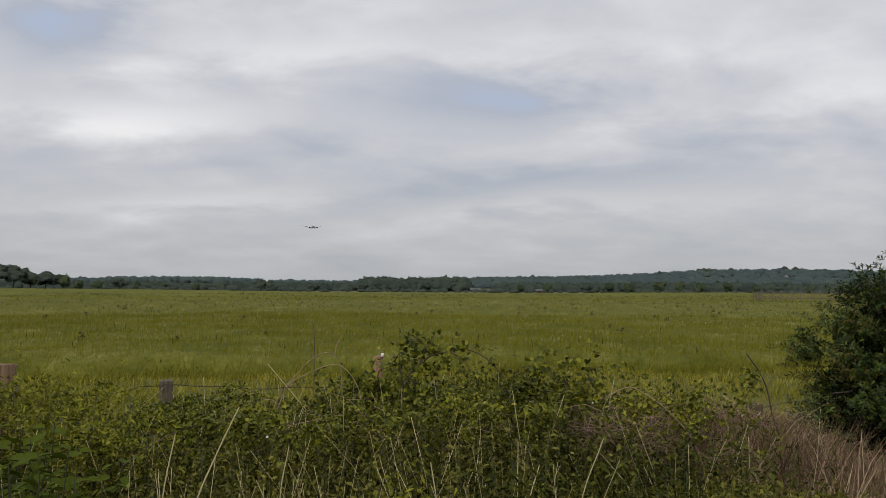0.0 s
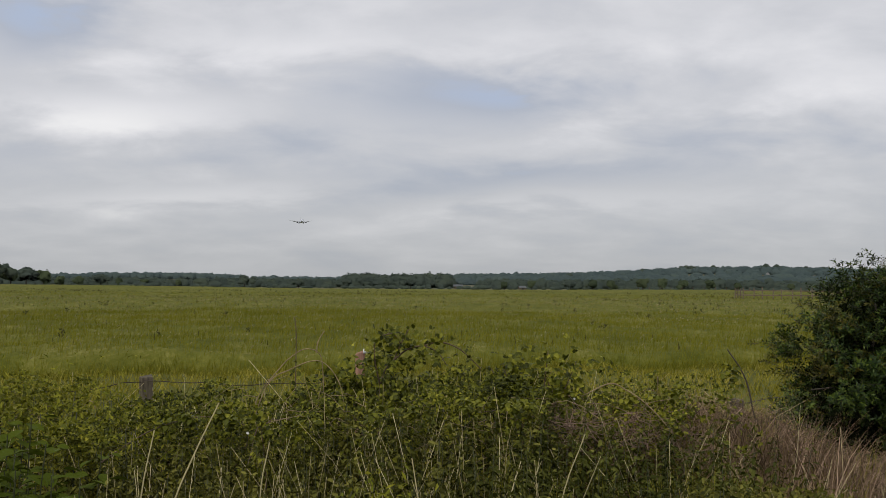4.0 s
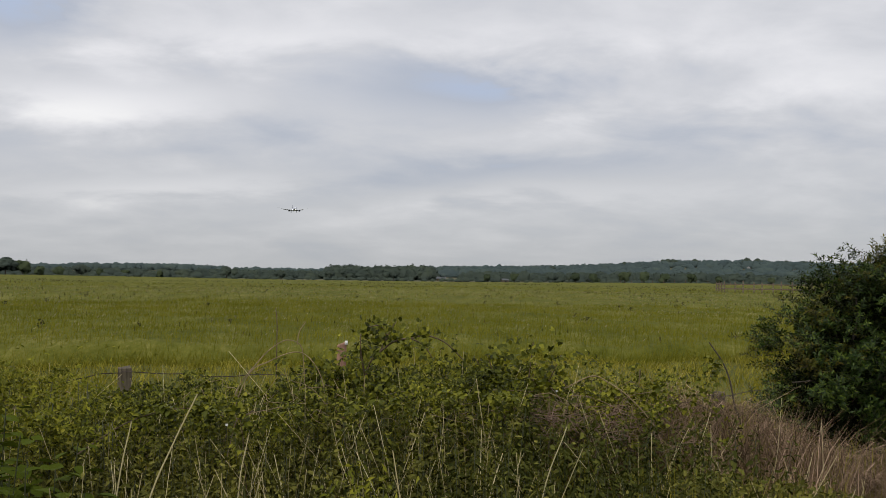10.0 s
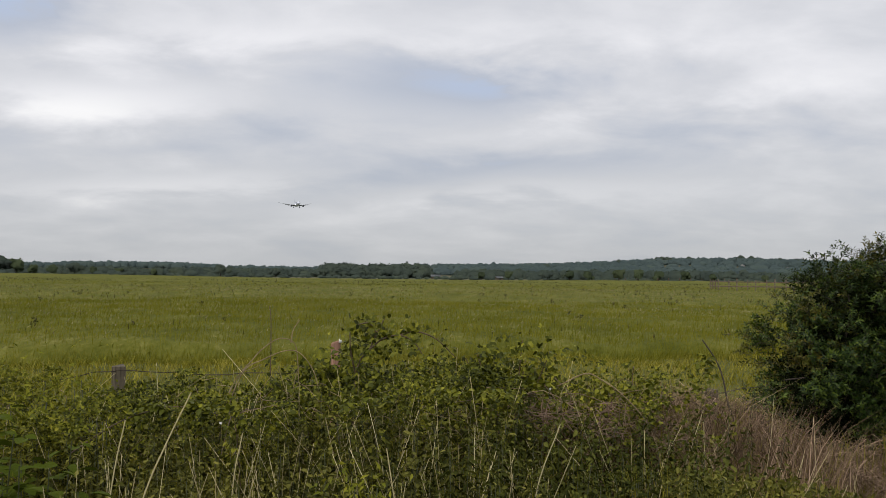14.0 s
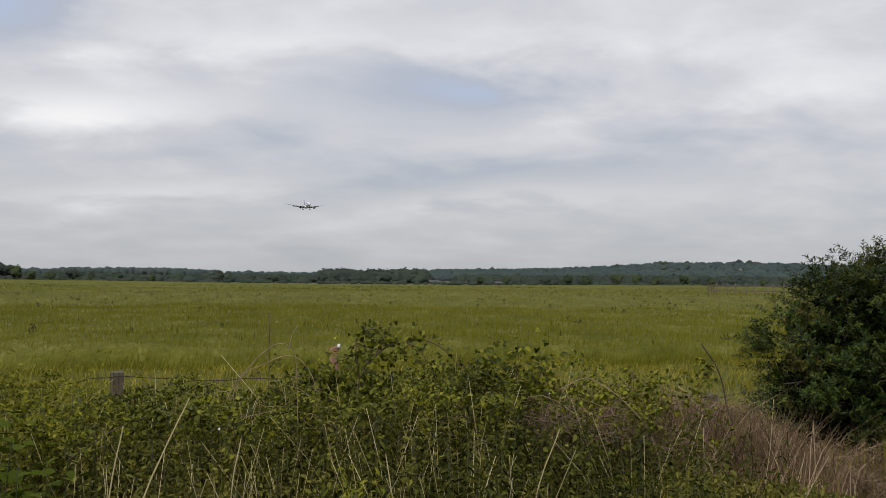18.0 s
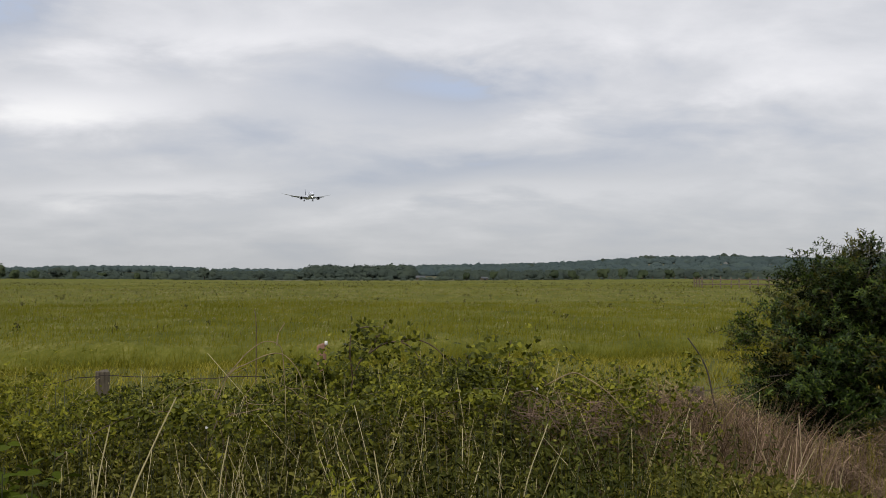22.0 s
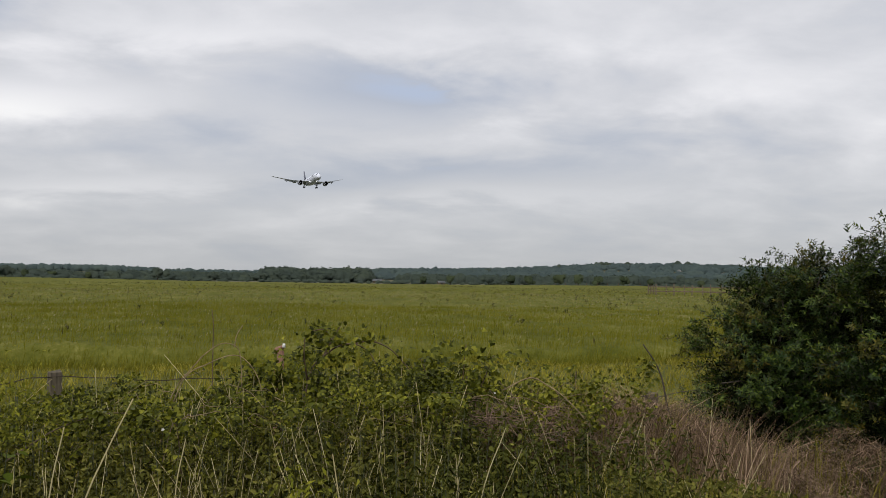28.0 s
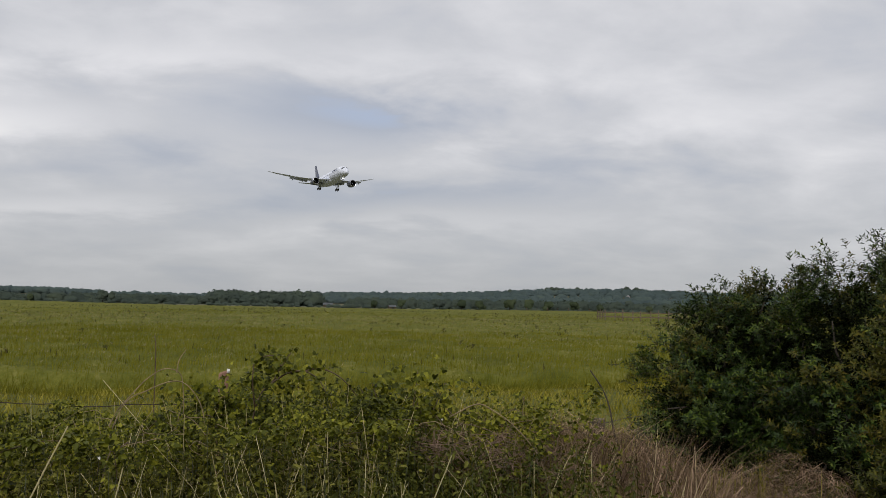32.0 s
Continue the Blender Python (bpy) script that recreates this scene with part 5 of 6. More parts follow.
    foot = np.stack([x, y, np.zeros(n)], 1)
    h = rng.uniform(0.6, 1.04, n)
    blades(heap, foot, foot + np.stack([rng.normal(0, 0.14, n), rng.normal(0, 0.08, n), h], 1), rng.uniform(0.003, 0.006, n), bend=0.15)
    tagged(new("dry_tuft", heap.mesh("dry_tuft", M_THATCH)), "tuft of tall brown dry grass by a post", "grass", kind="stuff")
    heap = Heap()
    n = 2600
    x, y = rng.uniform(-2.9, 2.2, n), rng.uniform(2.9, 6.2, n)
    foot = np.stack([x, y, np.full(n, 0.0)], 1)
    h = np.where(x < 1.5, np.maximum(canopy(x, np.minimum(y, 4.6)) * rng.uniform(0.6, 1.05, n), 0.3), rng.uniform(0.35, 0.8, n))
    blades(heap, foot, foot + np.stack([rng.normal(0.05, 0.16, n), rng.normal(0, 0.12, n), h], 1), rng.uniform(0.003, 0.007, n), bend=0.2)
    # rank grass along the fence
    n = 1100
    x, y = np.where(rng.random(n) < 0.6, rng.normal(1.25, 0.42, n), rng.normal(2.5, 0.4, n)), rng.normal(5.45, 0.18, n)
    foot = np.stack([x, y, np.zeros(n)], 1)
    h = rng.uniform(0.75, 1.10, n) - 0.28 * smooth(x, 1.7, 2.6)
    blades(heap, foot, foot + np.stack([rng.normal(0.02, 0.12, n), rng.normal(0, 0.08, n), h], 1), rng.uniform(0.004, 0.009, n), bend=0.15)
    tagged(new("tall_grass", heap.mesh("tall_grass", M_MARGIN)), "thin green grass blades among nettles", "grass", kind="stuff")


build_thatch()


def build_front_weeds():
    """Rank green grass and low weeds that stand before the dead mat."""
    heap = Heap()
    n = 5200
    a, d = np.radians(rng.uniform(15, 40, n)), rng.uniform(3.0, 4.7, n)
    x, y = d * np.sin(a), d * np.cos(a)
    patch = smooth(np.sin(x * 6.1 + 1) * np.sin(y * 5.3 + x * 2) + rng.normal(0, 0.35, n), -0.5, 0.6)
    top = 1.7 - d * np.tan(np.radians(11.0)) - 0.10 * smooth(np.degrees(a), 22, 34)
    foot = np.stack([x, y, np.zeros(n)], 1)
    h = np.maximum(top * (0.66 + 0.40 * patch * rng.random(n)), 0.1)
    blades(heap, foot, foot + np.stack([rng.normal(0, 0.14, n), rng.normal(0, 0.12, n), h], 1), rng.uniform(0.004, 0.009, n), bend=0.15)
    tagged(new("rank_grass", heap.mesh("rank_grass", M_MARGIN)), "rank green grass before the dead mat", "grass", kind="stuff")
    heap = Heap()
    n = 5600
    a, d = np.radians(rng.uniform(16, 40, n)), rng.uniform(3.0, 4.6, n)
    x, y = d * np.sin(a), d * np.cos(a)
    patch = np.sin(x * 7.3 + 2) * np.sin(y * 6.1 + x * 3) + rng.normal(0, 0.4, n)
    keep = patch > -0.1
    x, y, d, a = x[keep], y[keep], d[keep], a[keep]
    n = len(x)
    z = (1.7 - d * np.tan(np.radians(11.6)) - 0.10 * smooth(np.degrees(a), 22, 34)) * rng.uniform(0.72, 1.0, n) ** 0.6
    leaves(heap, np.stack([x, y, z], 1), rng.normal(size=(n, 3)) + [0, -0.2, 0.3], rng.normal(0, 0.6, (n, 3)) + [0, -0.4, 0.7], rng.uniform(0.016, 0.034, n), rng.uniform(0.008, 0.017, n), TOOTHED, TOOTHED_F)
    tagged(new("low_weeds", heap.mesh("low_weeds", M_NETTLE)), "low yellowish-green weeds before the dead mat", "plant", kind="stuff")


build_front_weeds()

# ---- dead stalks, canes and weeds ----
def stem_mesh(name, path, r0, r1, mat, sides=5):
    heap = Heap()
    tubes(heap, np.array(path, float)[None], np.array([r0]), np.array([r1]), sides)
    return heap.mesh(name, mat, True)


def build_stalks():
    """Last year's pale hollow stems standing and leaning among the nettles."""
    shapes = []
    for i in range(14):
        r = np.random.default_rng(90 + i)
        k = r.normal(0, 0.11, 2)
        s = np.linspace(0, 1, 7)
        path = np.stack([k[0] * np.sin(s * 3) + r.normal(0, 0.006, 7), k[1] * np.sin(s * 2.5) + r.normal(0, 0.006, 7), s], 1)
        path[0, :2] = 0
        shapes.append(stem_mesh("dead_stalk", path, r.uniform(0.0020, 0.0030), r.uniform(0.0008, 0.0016), M_STRAW))
    n = 150
    x, y = np.where(rng.random(n) < 0.4, rng.normal(-0.3, 0.17, n), rng.uniform(-2.0, 1.9, n)), 2.9 + 2.0 * rng.random(n) ** 1.2
    for i in range(n):
        lean = rng.normal(0, 13)
        h = float(canopy(x[i], min(y[i], 4.5))) * rng.uniform(0.78, 1.10) if x[i] < 1.6 else rng.uniform(0.5, 0.95)
        ob = new("dead_stalk", shapes[i % 14])
        ob.matrix_basis = pose(x[i], y[i], 0, rng.normal(0, 9), lean, rng.uniform(0, 360))
        ob.scale = (1, 1, h)
        tagged(ob, "thin straw-coloured dead stalk among green nettles", "stalk", "dead stalks in the nettle bed")
    heap = Heap()
    n = 360
    x, y = np.where(rng.random(n) < 0.5, rng.choice([-0.42, -0.12, 0.22, -0.9], n) + rng.normal(0, 0.07, n), rng.uniform(-2.3, 1.9, n)), 2.8 + 2.1 * rng.random(n) ** 1.2
    h = np.where(x < 1.9, canopy(x, np.minimum(y, 4.5)) * rng.uniform(0.70, 1.10, n), rng.uniform(0.4, 0.85, n))
    s = np.linspace(0, 1, 6)[None, :, None]
    foot = np.stack([x, y, np.zeros(n)], 1)[:, None]
    lean = np.stack([rng.normal(0, 0.27, n), rng.normal(0, 0.15, n), np.ones(n)], 1)[:, None] * h[:, None, None]
    bow = np.stack([rng.normal(0, 0.07, n), rng.normal(0, 0.05, n), np.zeros(n)], 1)[:, None]
    tubes(heap, foot + lean * s + bow * np.sin(s * 2.6) + rng.normal(0, 0.005, (n, 6, 3)), rng.uniform(0.0015, 0.0024, n), rng.uniform(0.0006, 0.0012, n), 4)
    tagged(new("dead_stems", heap.mesh("dead_stems", M_STRAW, True)), "many thin pale dead stems in the nettles", "stalk", kind="stuff")
    # a few stout ones
    for pts, r in ((((-1.02, 3.05, 0.35), (-0.86, 3.08, 0.92), (-0.79, 3.10, 1.11), (-0.71, 3.12, 1.29)), 0.0034), (((-1.03, 3.14, 0.4), (-0.98, 3.15, 0.95), (-0.94, 3.16, 1.19)), 0.003),
                   (((-0.62, 3.3, 0.3), (-0.60, 3.3, 0.9), (-0.57, 3.32, 1.12)), 0.0028), (((0.42, 3.4, 0.2), (0.50, 3.4, 0.85), (0.60, 3.42, 1.14)), 0.0028), (((0.12, 3.2, 0.2), (0.0, 3.22, 0.8), (-0.05, 3.25, 1.08)), 0.003)):
        ob = new("dead_stalk", stem_mesh("dead_stalk", bezier(pts, 5), r, r * 0.7, M_STRAW, 6))
        tagged(ob, "stout pale dead stalk leaning over nettles", "stalk", "dead stalks in the nettle bed")


build_stalks()


def build_canes():
    arch = tagged(new("bramble_arch"), "bare arching bramble canes over the hedge", "cane")
    for pts, r, m in ((((-0.90, 4.40, 0.7), (-0.83, 4.42, 1.11), (-0.72, 4.44, 1.28), (-0.65, 4.45, 1.35), (-0.59, 4.46, 1.38), (-0.53, 4.47, 1.36), (-0.51, 4.47, 1.29), (-0.50, 4.47, 1.10)), 0.0030, M_CANE_PALE),
                      (((-0.86, 4.32, 0.9), (-0.76, 4.33, 1.21), (-0.65, 4.35, 1.29), (-0.54, 4.37, 1.33), (-0.47, 4.38, 1.30), (-0.41, 4.38, 1.20), (-0.39, 4.38, 1.05)), 0.0030, M_CANE_PALE),
                      (((-0.54, 4.45, 1.36), (-0.53, 4.45, 1.42), (-0.50, 4.45, 1.47)), 0.003, M_CANE_PALE), (((-0.78, 5.44, 0.9), (-0.78, 5.44, 1.38), (-0.79, 5.44, 1.50)), 0.0035, M_CANE),
                      (((-1.35, 3.80, 0.95), (-1.19, 3.82, 1.06), (-1.07, 3.85, 1.11), (-0.93, 3.89, 1.13), (-0.75, 3.95, 1.08)), 0.0030, M_CANE)):
        part_of(arch, "cane", stem_mesh("cane", bezier(pts, 6), r, r * 0.7, m))
    low = tagged(new("dead_cane"), "pale dead cane arching down over dry grass", "cane")
    part_of(low, "cane", stem_mesh("cane", bezier(((0.77, 4.47, 1.155), (0.90, 4.45, 1.219), (0.98, 4.43, 1.19), (1.08, 4.41, 1.119), (1.19, 4.39, 0.992), (1.25, 4.36, 0.837)), 6), 0.0036, 0.0026, M_CANE_PALE))
    tall = tagged(new("tall_stalk"), "tall dark leafless stalk bending to a point", "stalk")
    tall.location = (1.97, 5.25, 0)
    part_of(tall, "stem", stem_mesh("stem", bezier(((0.02, 0, 0), (-0.02, 0, 0.77), (-0.06, 0.02, 0.96), (-0.09, 0.03, 1.12), (-0.13, 0.04, 1.22), (-0.20, 0.06, 1.33)), 6), 0.007, 0.004, M_BARK))
    # tangles of dry broken canes lying in the hedge
    for cx, cy, cz, w, label in ((0.60, 4.20, 1.07, 0.16, "tangle of dry reddish canes"), (0.84, 4.25, 1.05, 0.16, "tangle of dry reddish canes"), (0.15, 4.0, 1.05, 0.26, "tangle of pale broken canes"), (-0.35, 4.2, 1.10, 0.26, "tangle of pale broken canes"), (1.12, 4.5, 0.93, 0.20, "tangle of dry reddish canes"), (-0.75, 4.3, 1.13, 0.22, "tangle of pale broken canes")):
        t = tagged(new("dry_canes"), label + " lying in the hedge", "cane", "dry canes in the hedge")
        t.location = (cx, cy, cz)
        for i in range(64 if "reddish" in label else 16):
            a, l = rng.normal(0.1, 0.8), rng.uniform(0.08, 0.24)
            p = np.array([rng.uniform(-1.3, 1.3) * w, rng.normal(0, 0.10), rng.normal(0, 0.045)])
            d = np.array([math.cos(a) * l, rng.normal(0, 0.1), math.sin(a) * l * 0.6])
            part_of(t, "cane", stem_mesh("cane", bezier((p - d / 2, p + rng.normal(0, 0.03, 3), p + d / 2), 4), 0.0015, 0.0009, M_DRY_CANE if "reddish" in label else M_CANE_PALE, 4))


M_DRY_CANE = plain_material("dry_reddish_cane", (0.21, 0.135, 0.09), 0.8, 0, 0.3, 20)
build_canes()


def build_spray():
    """The raised leafy bramble spray that nods above the hedge."""
    root = tagged(new("bramble_spray"), "leafy green bramble spray nodding above the hedge", "plant")
    root.location = (-0.26, 4.49, 0.6)
    o = np.array([-0.26, 4.49, 0.6])
    heap = Heap()
    for pts in (((-0.26, 4.49, 0.6), (-0.20, 4.5, 1.19), (-0.13, 4.5, 1.32), (-0.09, 4.5, 1.40), (-0.05, 4.5, 1.47)), ((-0.13, 4.5, 1.32), (-0.06, 4.49, 1.37), (0.02, 4.48, 1.385), (0.09, 4.47, 1.35), (0.13, 4.46, 1.29)),
                ((-0.20, 4.5, 1.19), (-0.22, 4.46, 1.32), (-0.22, 4.45, 1.41)), ((0.02, 4.48, 1.385), (0.10, 4.5, 1.40), (0.20, 4.5, 1.36), (0.30, 4.5, 1.26)), ((-0.09, 4.5, 1.40), (-0.13, 4.48, 1.45), (-0.20, 4.47, 1.44))):
        path = bezier(pts, 6) - o
        part_of(root, "cane", stem_mesh("cane", path, 0.005, 0.0022, M_CANE))
        k = 13
        at = path[np.linspace(len(path) * 0.3, len(path) - 1, k).astype(int)]
        away = unit(rng.normal(size=(k, 3)) + [0, -0.2, 0.2])
        compound_leaves(heap, at + away * 0.025, away, rng.uniform(0.022, 0.036, k))
    k = 130
    at = np.array([-0.07, 4.52, 1.36]) + rng.normal(0, 1, (k, 3)) * [0.11, 0.06, 0.055] - o
    compound_leaves(heap, at, unit(rng.normal(size=(k, 3))), rng.uniform(0.018, 0.032, k))
    k = 200
    at = np.array([-0.10, 4.5, 1.17]) + rng.normal(0, 1, (k, 3)) * [0.15, 0.10, 0.06] - o
    compound_leaves(heap, at, unit(rng.normal(size=(k, 3))), rng.uniform(0.018, 0.034, k))
    tagged(part_of(root, "foliage", heap.mesh("foliage", M_BRAMBLE), "fresh green bramble leaves"), kind="stuff")
    # foliage that closes round the low post behind
    heap = Heap()
    k = 420
    at = np.array([-0.37, 4.76, 1.185]) + rng.normal(0, 1, (k, 3)) * [0.13, 0.07, 0.055] - o
    compound_leaves(heap, at, unit(rng.normal(size=(k, 3))), rng.uniform(0.018, 0.034, k))
    tagged(part_of(root, "foliage", heap.mesh("foliage", M_BRAMBLE), "green bramble leaves"), kind="stuff")
    # a second, lower one
    two = tagged(new("bramble_spray"), "leafy green bramble clump beside dry grass", "plant")
    two.location = (0.55, 4.55, 0.6)
    heap = Heap()
    for i in range(5):
        a = rng.normal(0, 0.14)
        path = bezier(((0, 0, 0), (a * 0.5, 0, 0.45), (a, -0.02, 0.71 + rng.normal(0, 0.03))), 5)
        part_of(two, "cane", stem_mesh("cane", path, 0.005, 0.0022, M_CANE))
    k = 480
    at = np.array([0, 0, 0.61]) + rng.normal(0, 1, (k, 3)) * [0.16, 0.10, 0.08]
    compound_leaves(heap, at, unit(rng.normal(size=(k, 3))), rng.uniform(0.018, 0.034, k))
    tagged(part_of(two, "foliage", heap.mesh("foliage", M_BRAMBLE), "fresh green bramble leaves"), kind="stuff")
    return root, two


SPRAYS = build_spray()


def build_broadleaf():
    """Big-leaved weeds in the near corner of the hedge."""
    one = Heap()
    leaves(one, np.zeros((1, 3)), np.array([[0, 1.0, 0]]), np.array([[0, 0, 1.0]]), np.array([0.066]), np.array([0.050]), OVAL, OVAL_F)
    blade = one.mesh("leaf", M_BROAD)
    stem = stem_mesh("stem", ((0, 0, 0), (0.01, 0, 0.4), (0, 0.01, 0.8), (0, 0, 1.0)), 0.004, 0.002, M_STEM)
    for i in range(54):
        a = radians(rng.uniform(-33, -19.5))
        d = rng.uniform(3.0, 4.0)
        h = 1.10 + 0.03 * (d - 3.0) + rng.normal(0, 0.04) - 0.10 * smooth(math.degrees(a), -22.5, -19.5)
        w = tagged(new("broadleaf_weed"), "dark green broad-leaved weed at the hedge foot", "plant", "broad-leaved weeds")
        w.matrix_basis = pose(d * math.sin(a), d * math.cos(a), 0, rng.normal(0, 4), rng.normal(0, 4), 0)
        part_of(w, "stem", stem, "", Matrix.Diagonal((1, 1, h, 1)))
        for k in range(24):
            q = 0.55 + 0.45 * k / 23
            part_of(w, "leaf", blade, "", pose(0, 0, h * q, rng.uniform(-35, 20), rng.uniform(-25, 25), k * 137.5 + rng.uniform(-20, 20)) @ Matrix.Translation((0, 0.035, 0)) @ Matrix.Scale(rng.uniform(0.6, 1.1), 4))


build_broadleaf()


def build_docks():
    """Dark dock and thistle heads standing above the hay."""
    kinds = []
    for i in range(3):
        heap = Heap()
        n = 26
        p = np.stack([rng.normal(0, 0.05, n), rng.normal(0, 0.05, n), rng.uniform(0.30, 0.56, n)], 1)
        leaves(heap, p, rng.normal(size=(n, 3)) + [0, 0, 0.6], rng.normal(size=(n, 3)), rng.uniform(0.05, 0.10, n), rng.uniform(0.03, 0.05, n))
        kinds.append((stem_mesh("stem", ((0, 0, 0), (0.01, 0, 0.35), (0, 0, 0.58)), 0.007, 0.004, M_CANE), heap.mesh("flower_head", M_DOCK)))
    x, y = polar(305, 22, 140, -29, 39)
    for i, (a, b) in enumerate(zip(x, y)):
        if b < meadow_front(a) + 2:
            continue
        d = tagged(new("dock_plant"), "dark brownish dock plant standing above the hay", "plant", "dock plants in the meadow")
        d.matrix_basis = pose(a, b, float(height(a, b)), rng.normal(0, 5), rng.normal(0, 5), i * 50)
        s = rng.uniform(0.72, 1.0)
        d.scale = (s, s, s)
        part_of(d, "stem", kinds[i % 3][0])
        tagged(part_of(d, "flower_head", kinds[i % 3][1]), kind="stuff")


M_DOCK = leaf_material("dock_head", ((0.0, (0.035, 0.042, 0.014)), (0.5, (0.055, 0.058, 0.020)), (1.0, (0.085, 0.065, 0.028))), 0.8, 0.1, 0.6, 2.0, 0.05)
build_docks()


# ---- fences ----
def post_bm(w, d, h, seed):
    r = random.Random(seed)
    bm = bmesh.new()
    bmesh.ops.create_cube(bm, size=1, matrix=Matrix.Translation((0, 0, h / 2)) @ Matrix.Diagonal((w, d, h, 1)))
    bmesh.ops.subdivide_edges(bm, edges=[e for e in bm.edges if abs(e.verts[0].co.z - e.verts[1].co.z) > 0.1], cuts=5)
    bmesh.ops.bevel(bm, geom=[e for e in bm.edges], offset=0.008, segments=1, affect="EDGES")
    for v in bm.verts:
        v.co += Vector((r.gauss(0, 0.0025), r.gauss(0, 0.0025), r.gauss(0, 0.004)))
    return bm


def build_fence():
    fence = tagged(new("wire_fence"), "old barbed-wire fence on weathered wooden posts", "fence")
    line = [(-4.4, 4.2, 1.15), (-2.34, 4.80, 1.29), (-1.64, 5.36, 1.155), (-0.40, 5.5, 1.290), (1.98, 5.77, 0.985), (4.4, 9.8, 0.7)]
    for i, (x, y, h) in enumerate(line):
        brown = i in (1, 3)
        p = part("post", post_bm((0.10, 0.14, 0.07, 0.050, 0.06, 0.1)[i], 0.04 if i == 3 else 0.07, h, i), M_WOOD_RED if i == 3 else (M_WOOD_BROWN if brown else M_WOOD), fence, "reddish-brown post" if brown else "weathered grey post", False, pose(x, y, 0, 0, 0, 12 + i * 7))
        if i == 3:
            bm = bmesh.new()
            bmesh.ops.create_cone(bm, cap_ends=True, segments=12, radius1=0.010, radius2=0.008, depth=0.024, matrix=pose(0.020, -0.018, h + 0.004))
            part("insulator", bm, M_WHITE, p, "white insulator")
    for z, sag in ((-0.02, 0.03), (-0.32, 0.04)):
        for a, b in zip(line, line[1:]):
            s = np.linspace(0, 1, 15)
            pts = np.stack([a[0] + (b[0] - a[0]) * s, a[1] + (b[1] - a[1]) * s - 0.055, np.minimum(a[2], 1.15) + (min(b[2], 1.15) - min(a[2], 1.15)) * s + z - sag * np.sin(s * math.pi) + rng.normal(0, 0.005, 15)], 1)
            heap = Heap()
            tubes(heap, pts[None], np.array([0.0026]), np.array([0.0026]), 4)
            n = max(int(math.dist(a[:2], b[:2]) / 0.12), 2)
            q = np.linspace(0.02, 0.98, n)
            c = np.stack([np.interp(q, s, pts[:, k]) for k in range(3)], 1)
            d = unit(rng.normal(size=(n, 3))) * 0.014
            tubes(heap, np.stack([c - d, c, c + d], 1), np.full(n, 0.0013), np.full(n, 0.0010), 3)
            part_of(fence, "barbed_wire", heap.mesh("barbed_wire", M_WIRE), "rusty barbed wire")


M_WOOD_RED = plain_material("reddish_fence_wood", (0.30, 0.165, 0.11), 0.8, 0, 0.2, 9, 0.4, 0, (6, 6, 0.6))
M_WHITE = plain_material("white_plastic", (0.80, 0.79, 0.76), 0.4, 0, 0.03, 5)
M_RAIL = plain_material("paddock_rail_wood", (0.13, 0.095, 0.065), 0.85, 0, 0.25, 4)
M_RAIL_POST = plain_material("pale_paddock_post", (0.15, 0.12, 0.085), 0.85, 0, 0.2, 4)
build_fence()


def build_paddock(a, b, n, rails, tall, label, post_m, rail_m, width=0.13):
    f = tagged(new("paddock_fence"), label, "fence", "paddock fences")
    f.location = (a[0], a[1], float(height(*a)))
    bm = post_bm(width, width, tall, 50)
    first = part("post", bm, post_m, f, "", False)
    turn = math.degrees(math.atan2(b[1] - a[1], b[0] - a[0]))
    for i in range(1, n):
        k = i / (n - 1)
        x, y = a[0] + (b[0] - a[0]) * k, a[1] + (b[1] - a[1]) * k
        part_of(f, "post", first.data, "", pose(x - a[0], y - a[1], float(height(x, y)) - f.location.z, 0, 0, turn) @ Matrix.Scale(rng.uniform(0.93, 1.06), 4, (0, 0, 1)))
    first.rotation_euler.z = radians(turn)
    length = math.dist(a, b)
    for z in rails:
        bm = bmesh.new()
        bmesh.ops.create_cube(bm, size=1, matrix=Matrix.Translation((length / 2, -0.08, z)) @ Matrix.Diagonal((length, 0.05, 0.11, 1)))
        bmesh.ops.bevel(bm, geom=bm.edges[:], offset=0.01, segments=1, affect="EDGES")
        part("rail", bm, rail_m, f, "", False, pose(0, 0, 0, 0, 0, turn))


build_paddock((34.7, 99.0), (45.6, 94.6), 7, (0.75, 1.25), 1.55, "wooden post-and-rail paddock fence beside the meadow", M_RAIL_POST, M_RAIL)
build_paddock((36.2, 106.0), (50.0, 101.0), 8, (0.75, 1.25), 1.5, "second row of wooden paddock rails", M_RAIL_POST, M_RAIL)
build_paddock((34.7, 99.0), (36.2, 106.0), 4, (0.75, 1.25), 1.45, "end rails of a wooden paddock fence", M_RAIL, M_RAIL)
build_paddock((62, 352), (118, 330), 16, (0.6, 1.1), 1.3, "low brown fence along the field's far edge", M_RAIL, M_RAIL, 0.2)


M_PETAL = plain_material("white_petal", (0.52, 0.50, 0.44), 0.7, 0, 0.05, 5)


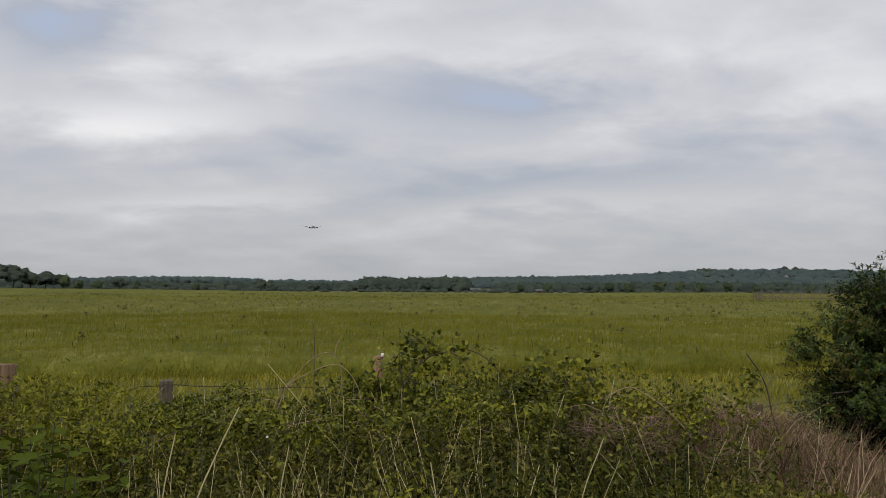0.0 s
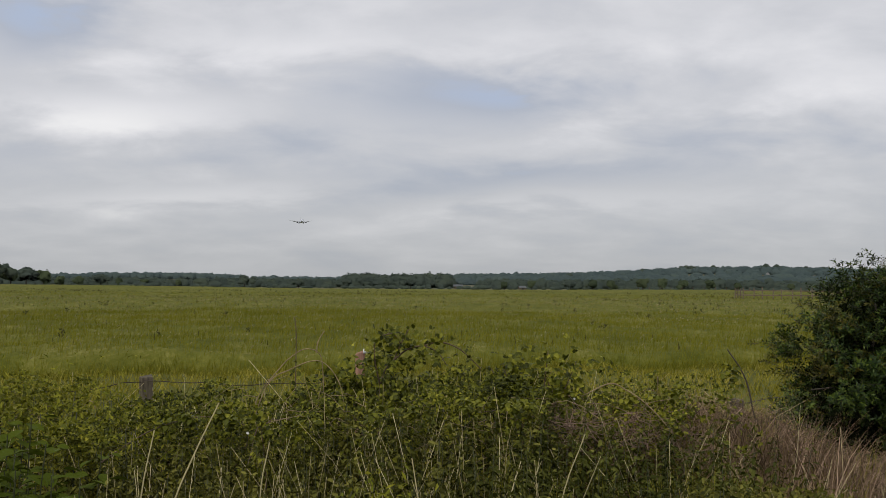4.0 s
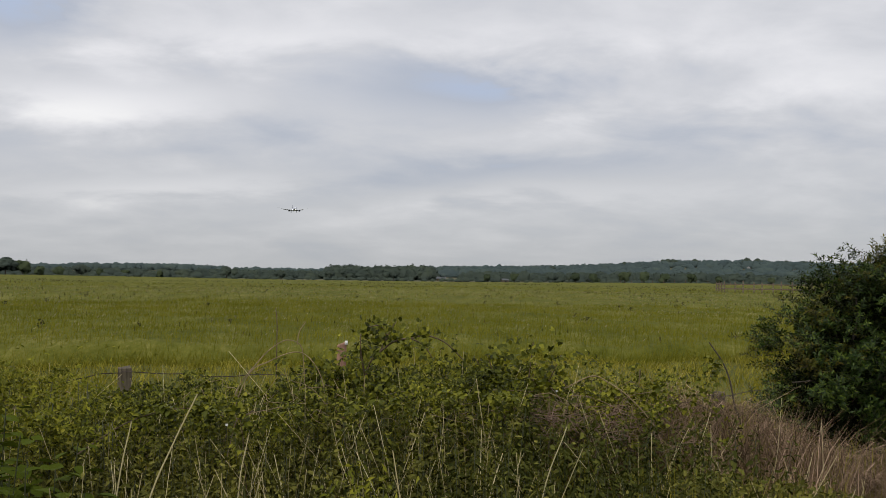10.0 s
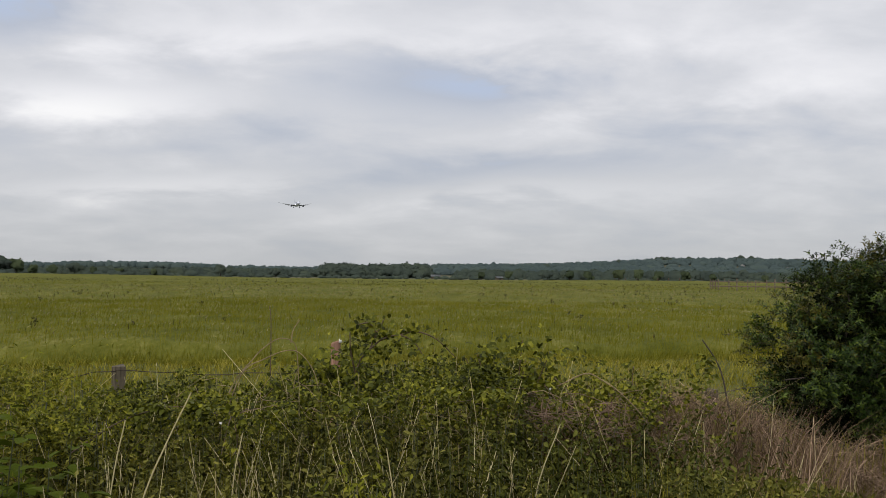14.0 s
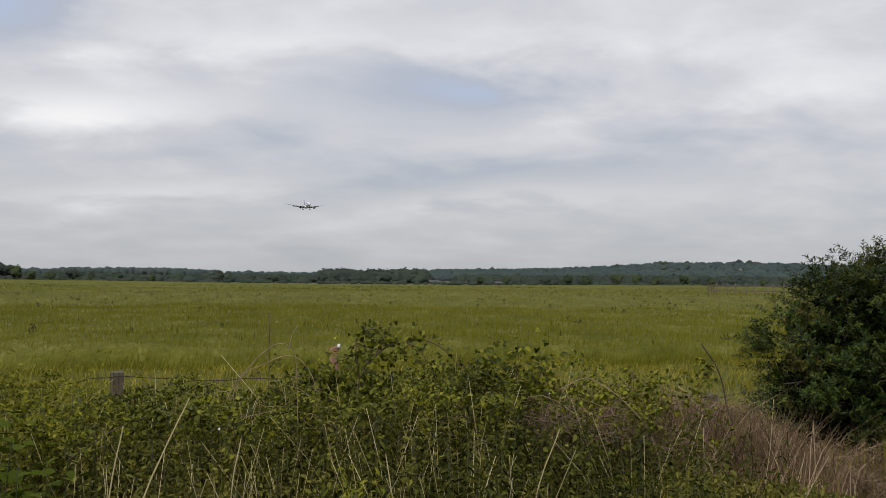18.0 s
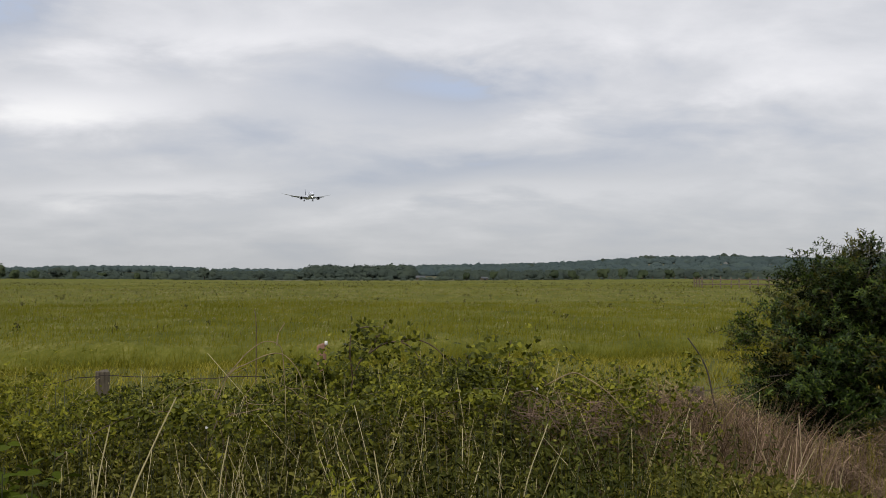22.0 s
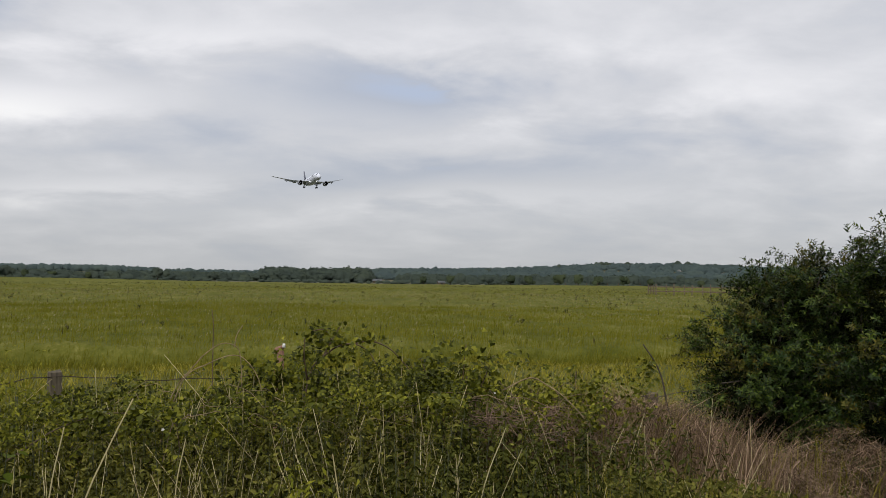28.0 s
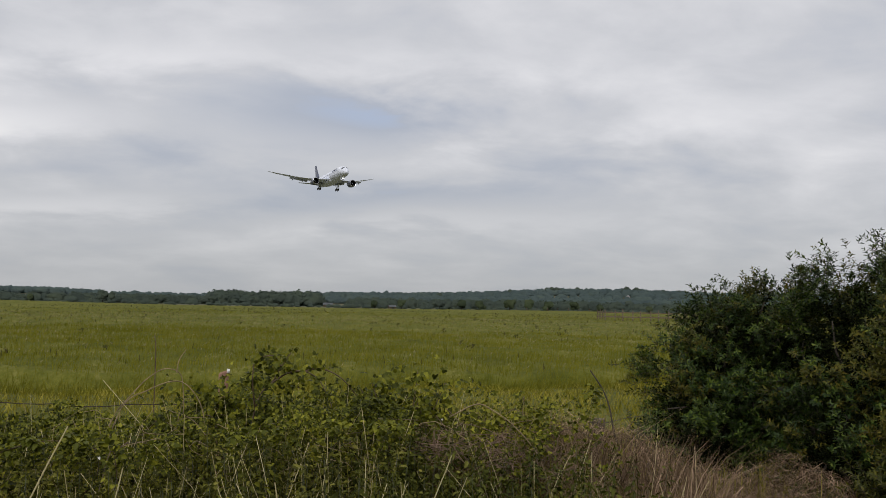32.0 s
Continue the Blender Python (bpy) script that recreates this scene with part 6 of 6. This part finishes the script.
def build_flowers():
    """Single white bramble blossoms."""
    heap = Heap()
    a = np.arange(5) * 2 * math.pi / 5
    way = np.stack([np.cos(a), np.sin(a), np.full(5, 0.25)], 1)
    leaves(heap, np.zeros((5, 3)), way, np.tile([0, 0, 1.0], (5, 1)), np.full(5, 0.007), np.full(5, 0.006))
    petals = heap.mesh("petals", M_PETAL)
    for x, y, z in ((-0.69, 3.53, 1.12), (0.36, 4.2, 1.13), (0.72, 4.4, 1.15)):
        f = tagged(new("bramble_flower"), "small white bramble blossom", "flower", "bramble blossoms")
        f.matrix_basis = pose(x, y, z, 60, 0, rng.uniform(-40, 40))
        part_of(f, "petals", petals)
        part_of(f, "stem", stem_mesh("stem", ((0, 0, 0), (0, -0.01, -0.05), (0, -0.03, -0.14)), 0.0015, 0.0012, M_STEM, 4))


build_flowers()


def build_lime_weeds():
    """Small bright weeds with yellow-green tops."""
    for x, y, z, r in ((-0.13, 3.0, 1.0, 0.07), (-1.55, 4.0, 1.13, 0.10), (-1.95, 4.3, 1.16, 0.12), (-1.22, 3.85, 1.08, 0.08), (-2.15, 4.5, 1.18, 0.12), (-1.75, 3.9, 1.08, 0.10), (-1.5, 4.35, 1.14, 0.14), (-1.85, 4.6, 1.15, 0.15), (-2.1, 4.2, 1.14, 0.14), (-2.3, 4.7, 1.16, 0.15), (-1.65, 4.7, 1.14, 0.12), (-2.0, 4.0, 1.10, 0.12)):
        w = tagged(new("yellow_weed"), "bright yellow-green weed among nettles", "plant", "yellow-green weeds")
        w.location = (x, y, 0)
        for i in range(4):
            a, b = rng.normal(0, r * 0.6, 2)
            part_of(w, "stem", stem_mesh("stem", bezier(((a * 0.3, b * 0.3, 0), (a * 0.5, b * 0.5, z * 0.6), (a, b, z)), 3), 0.003, 0.0015, M_STEM, 4))
        heap = Heap()
        k = 130
        at = rng.normal(0, 1, (k, 3)) * [r, r * 0.8, r * 0.75] + [0, 0, z - r * 0.4]
        leaves(heap, at, unit(rng.normal(size=(k, 3)) + [0, -0.1, 0.3]), rng.normal(0, 0.5, (k, 3)) + [0, -0.3, 0.9], rng.uniform(0.022, 0.04, k), rng.uniform(0.007, 0.014, k))
        tagged(part_of(w, "foliage", heap.mesh("foliage", M_YELLOW), "narrow yellow-green leaves"), kind="stuff")


M_YELLOW = leaf_material("yellow_weed_leaf", ((0.0, (0.10, 0.115, 0.012)), (0.5, (0.20, 0.205, 0.020)), (1.0, (0.36, 0.33, 0.04))), 0.6, 0.2, 0.7, 3.0, 0.06)
build_lime_weeds()


def motions():
    # a three-degree approach at about 58 m/s, slightly crabbed into the wind
    start, speed, gain = Vector((-338.67, 2352.96, 158.01)), Vector((11.08, -56.281, -2.806)), Vector((0, -0.069, -0.001))
    walk(airliner, [(t, Matrix.Translation(start + speed * t + gain * t * t) @ pose(0, 0, 0, 1.41, 0.44, -166.33)) for t in range(0, 33, 4)])

    # wind: the raised sprays and the tall stalk nod a little
    for thing, turn, lean, phase in ((SPRAYS[0], 2.6, 1.6, 0.0), (SPRAYS[1], 1.4, 1.0, 1.3)):
        at = thing.location.copy()
        walk(thing, [(t / 2, pose(*at, lean * math.sin(t * 0.83 + phase), turn * math.sin(t * 0.61 + phase) + 0.8 * math.sin(t * 1.57), 0)) for t in range(65)])


motions()
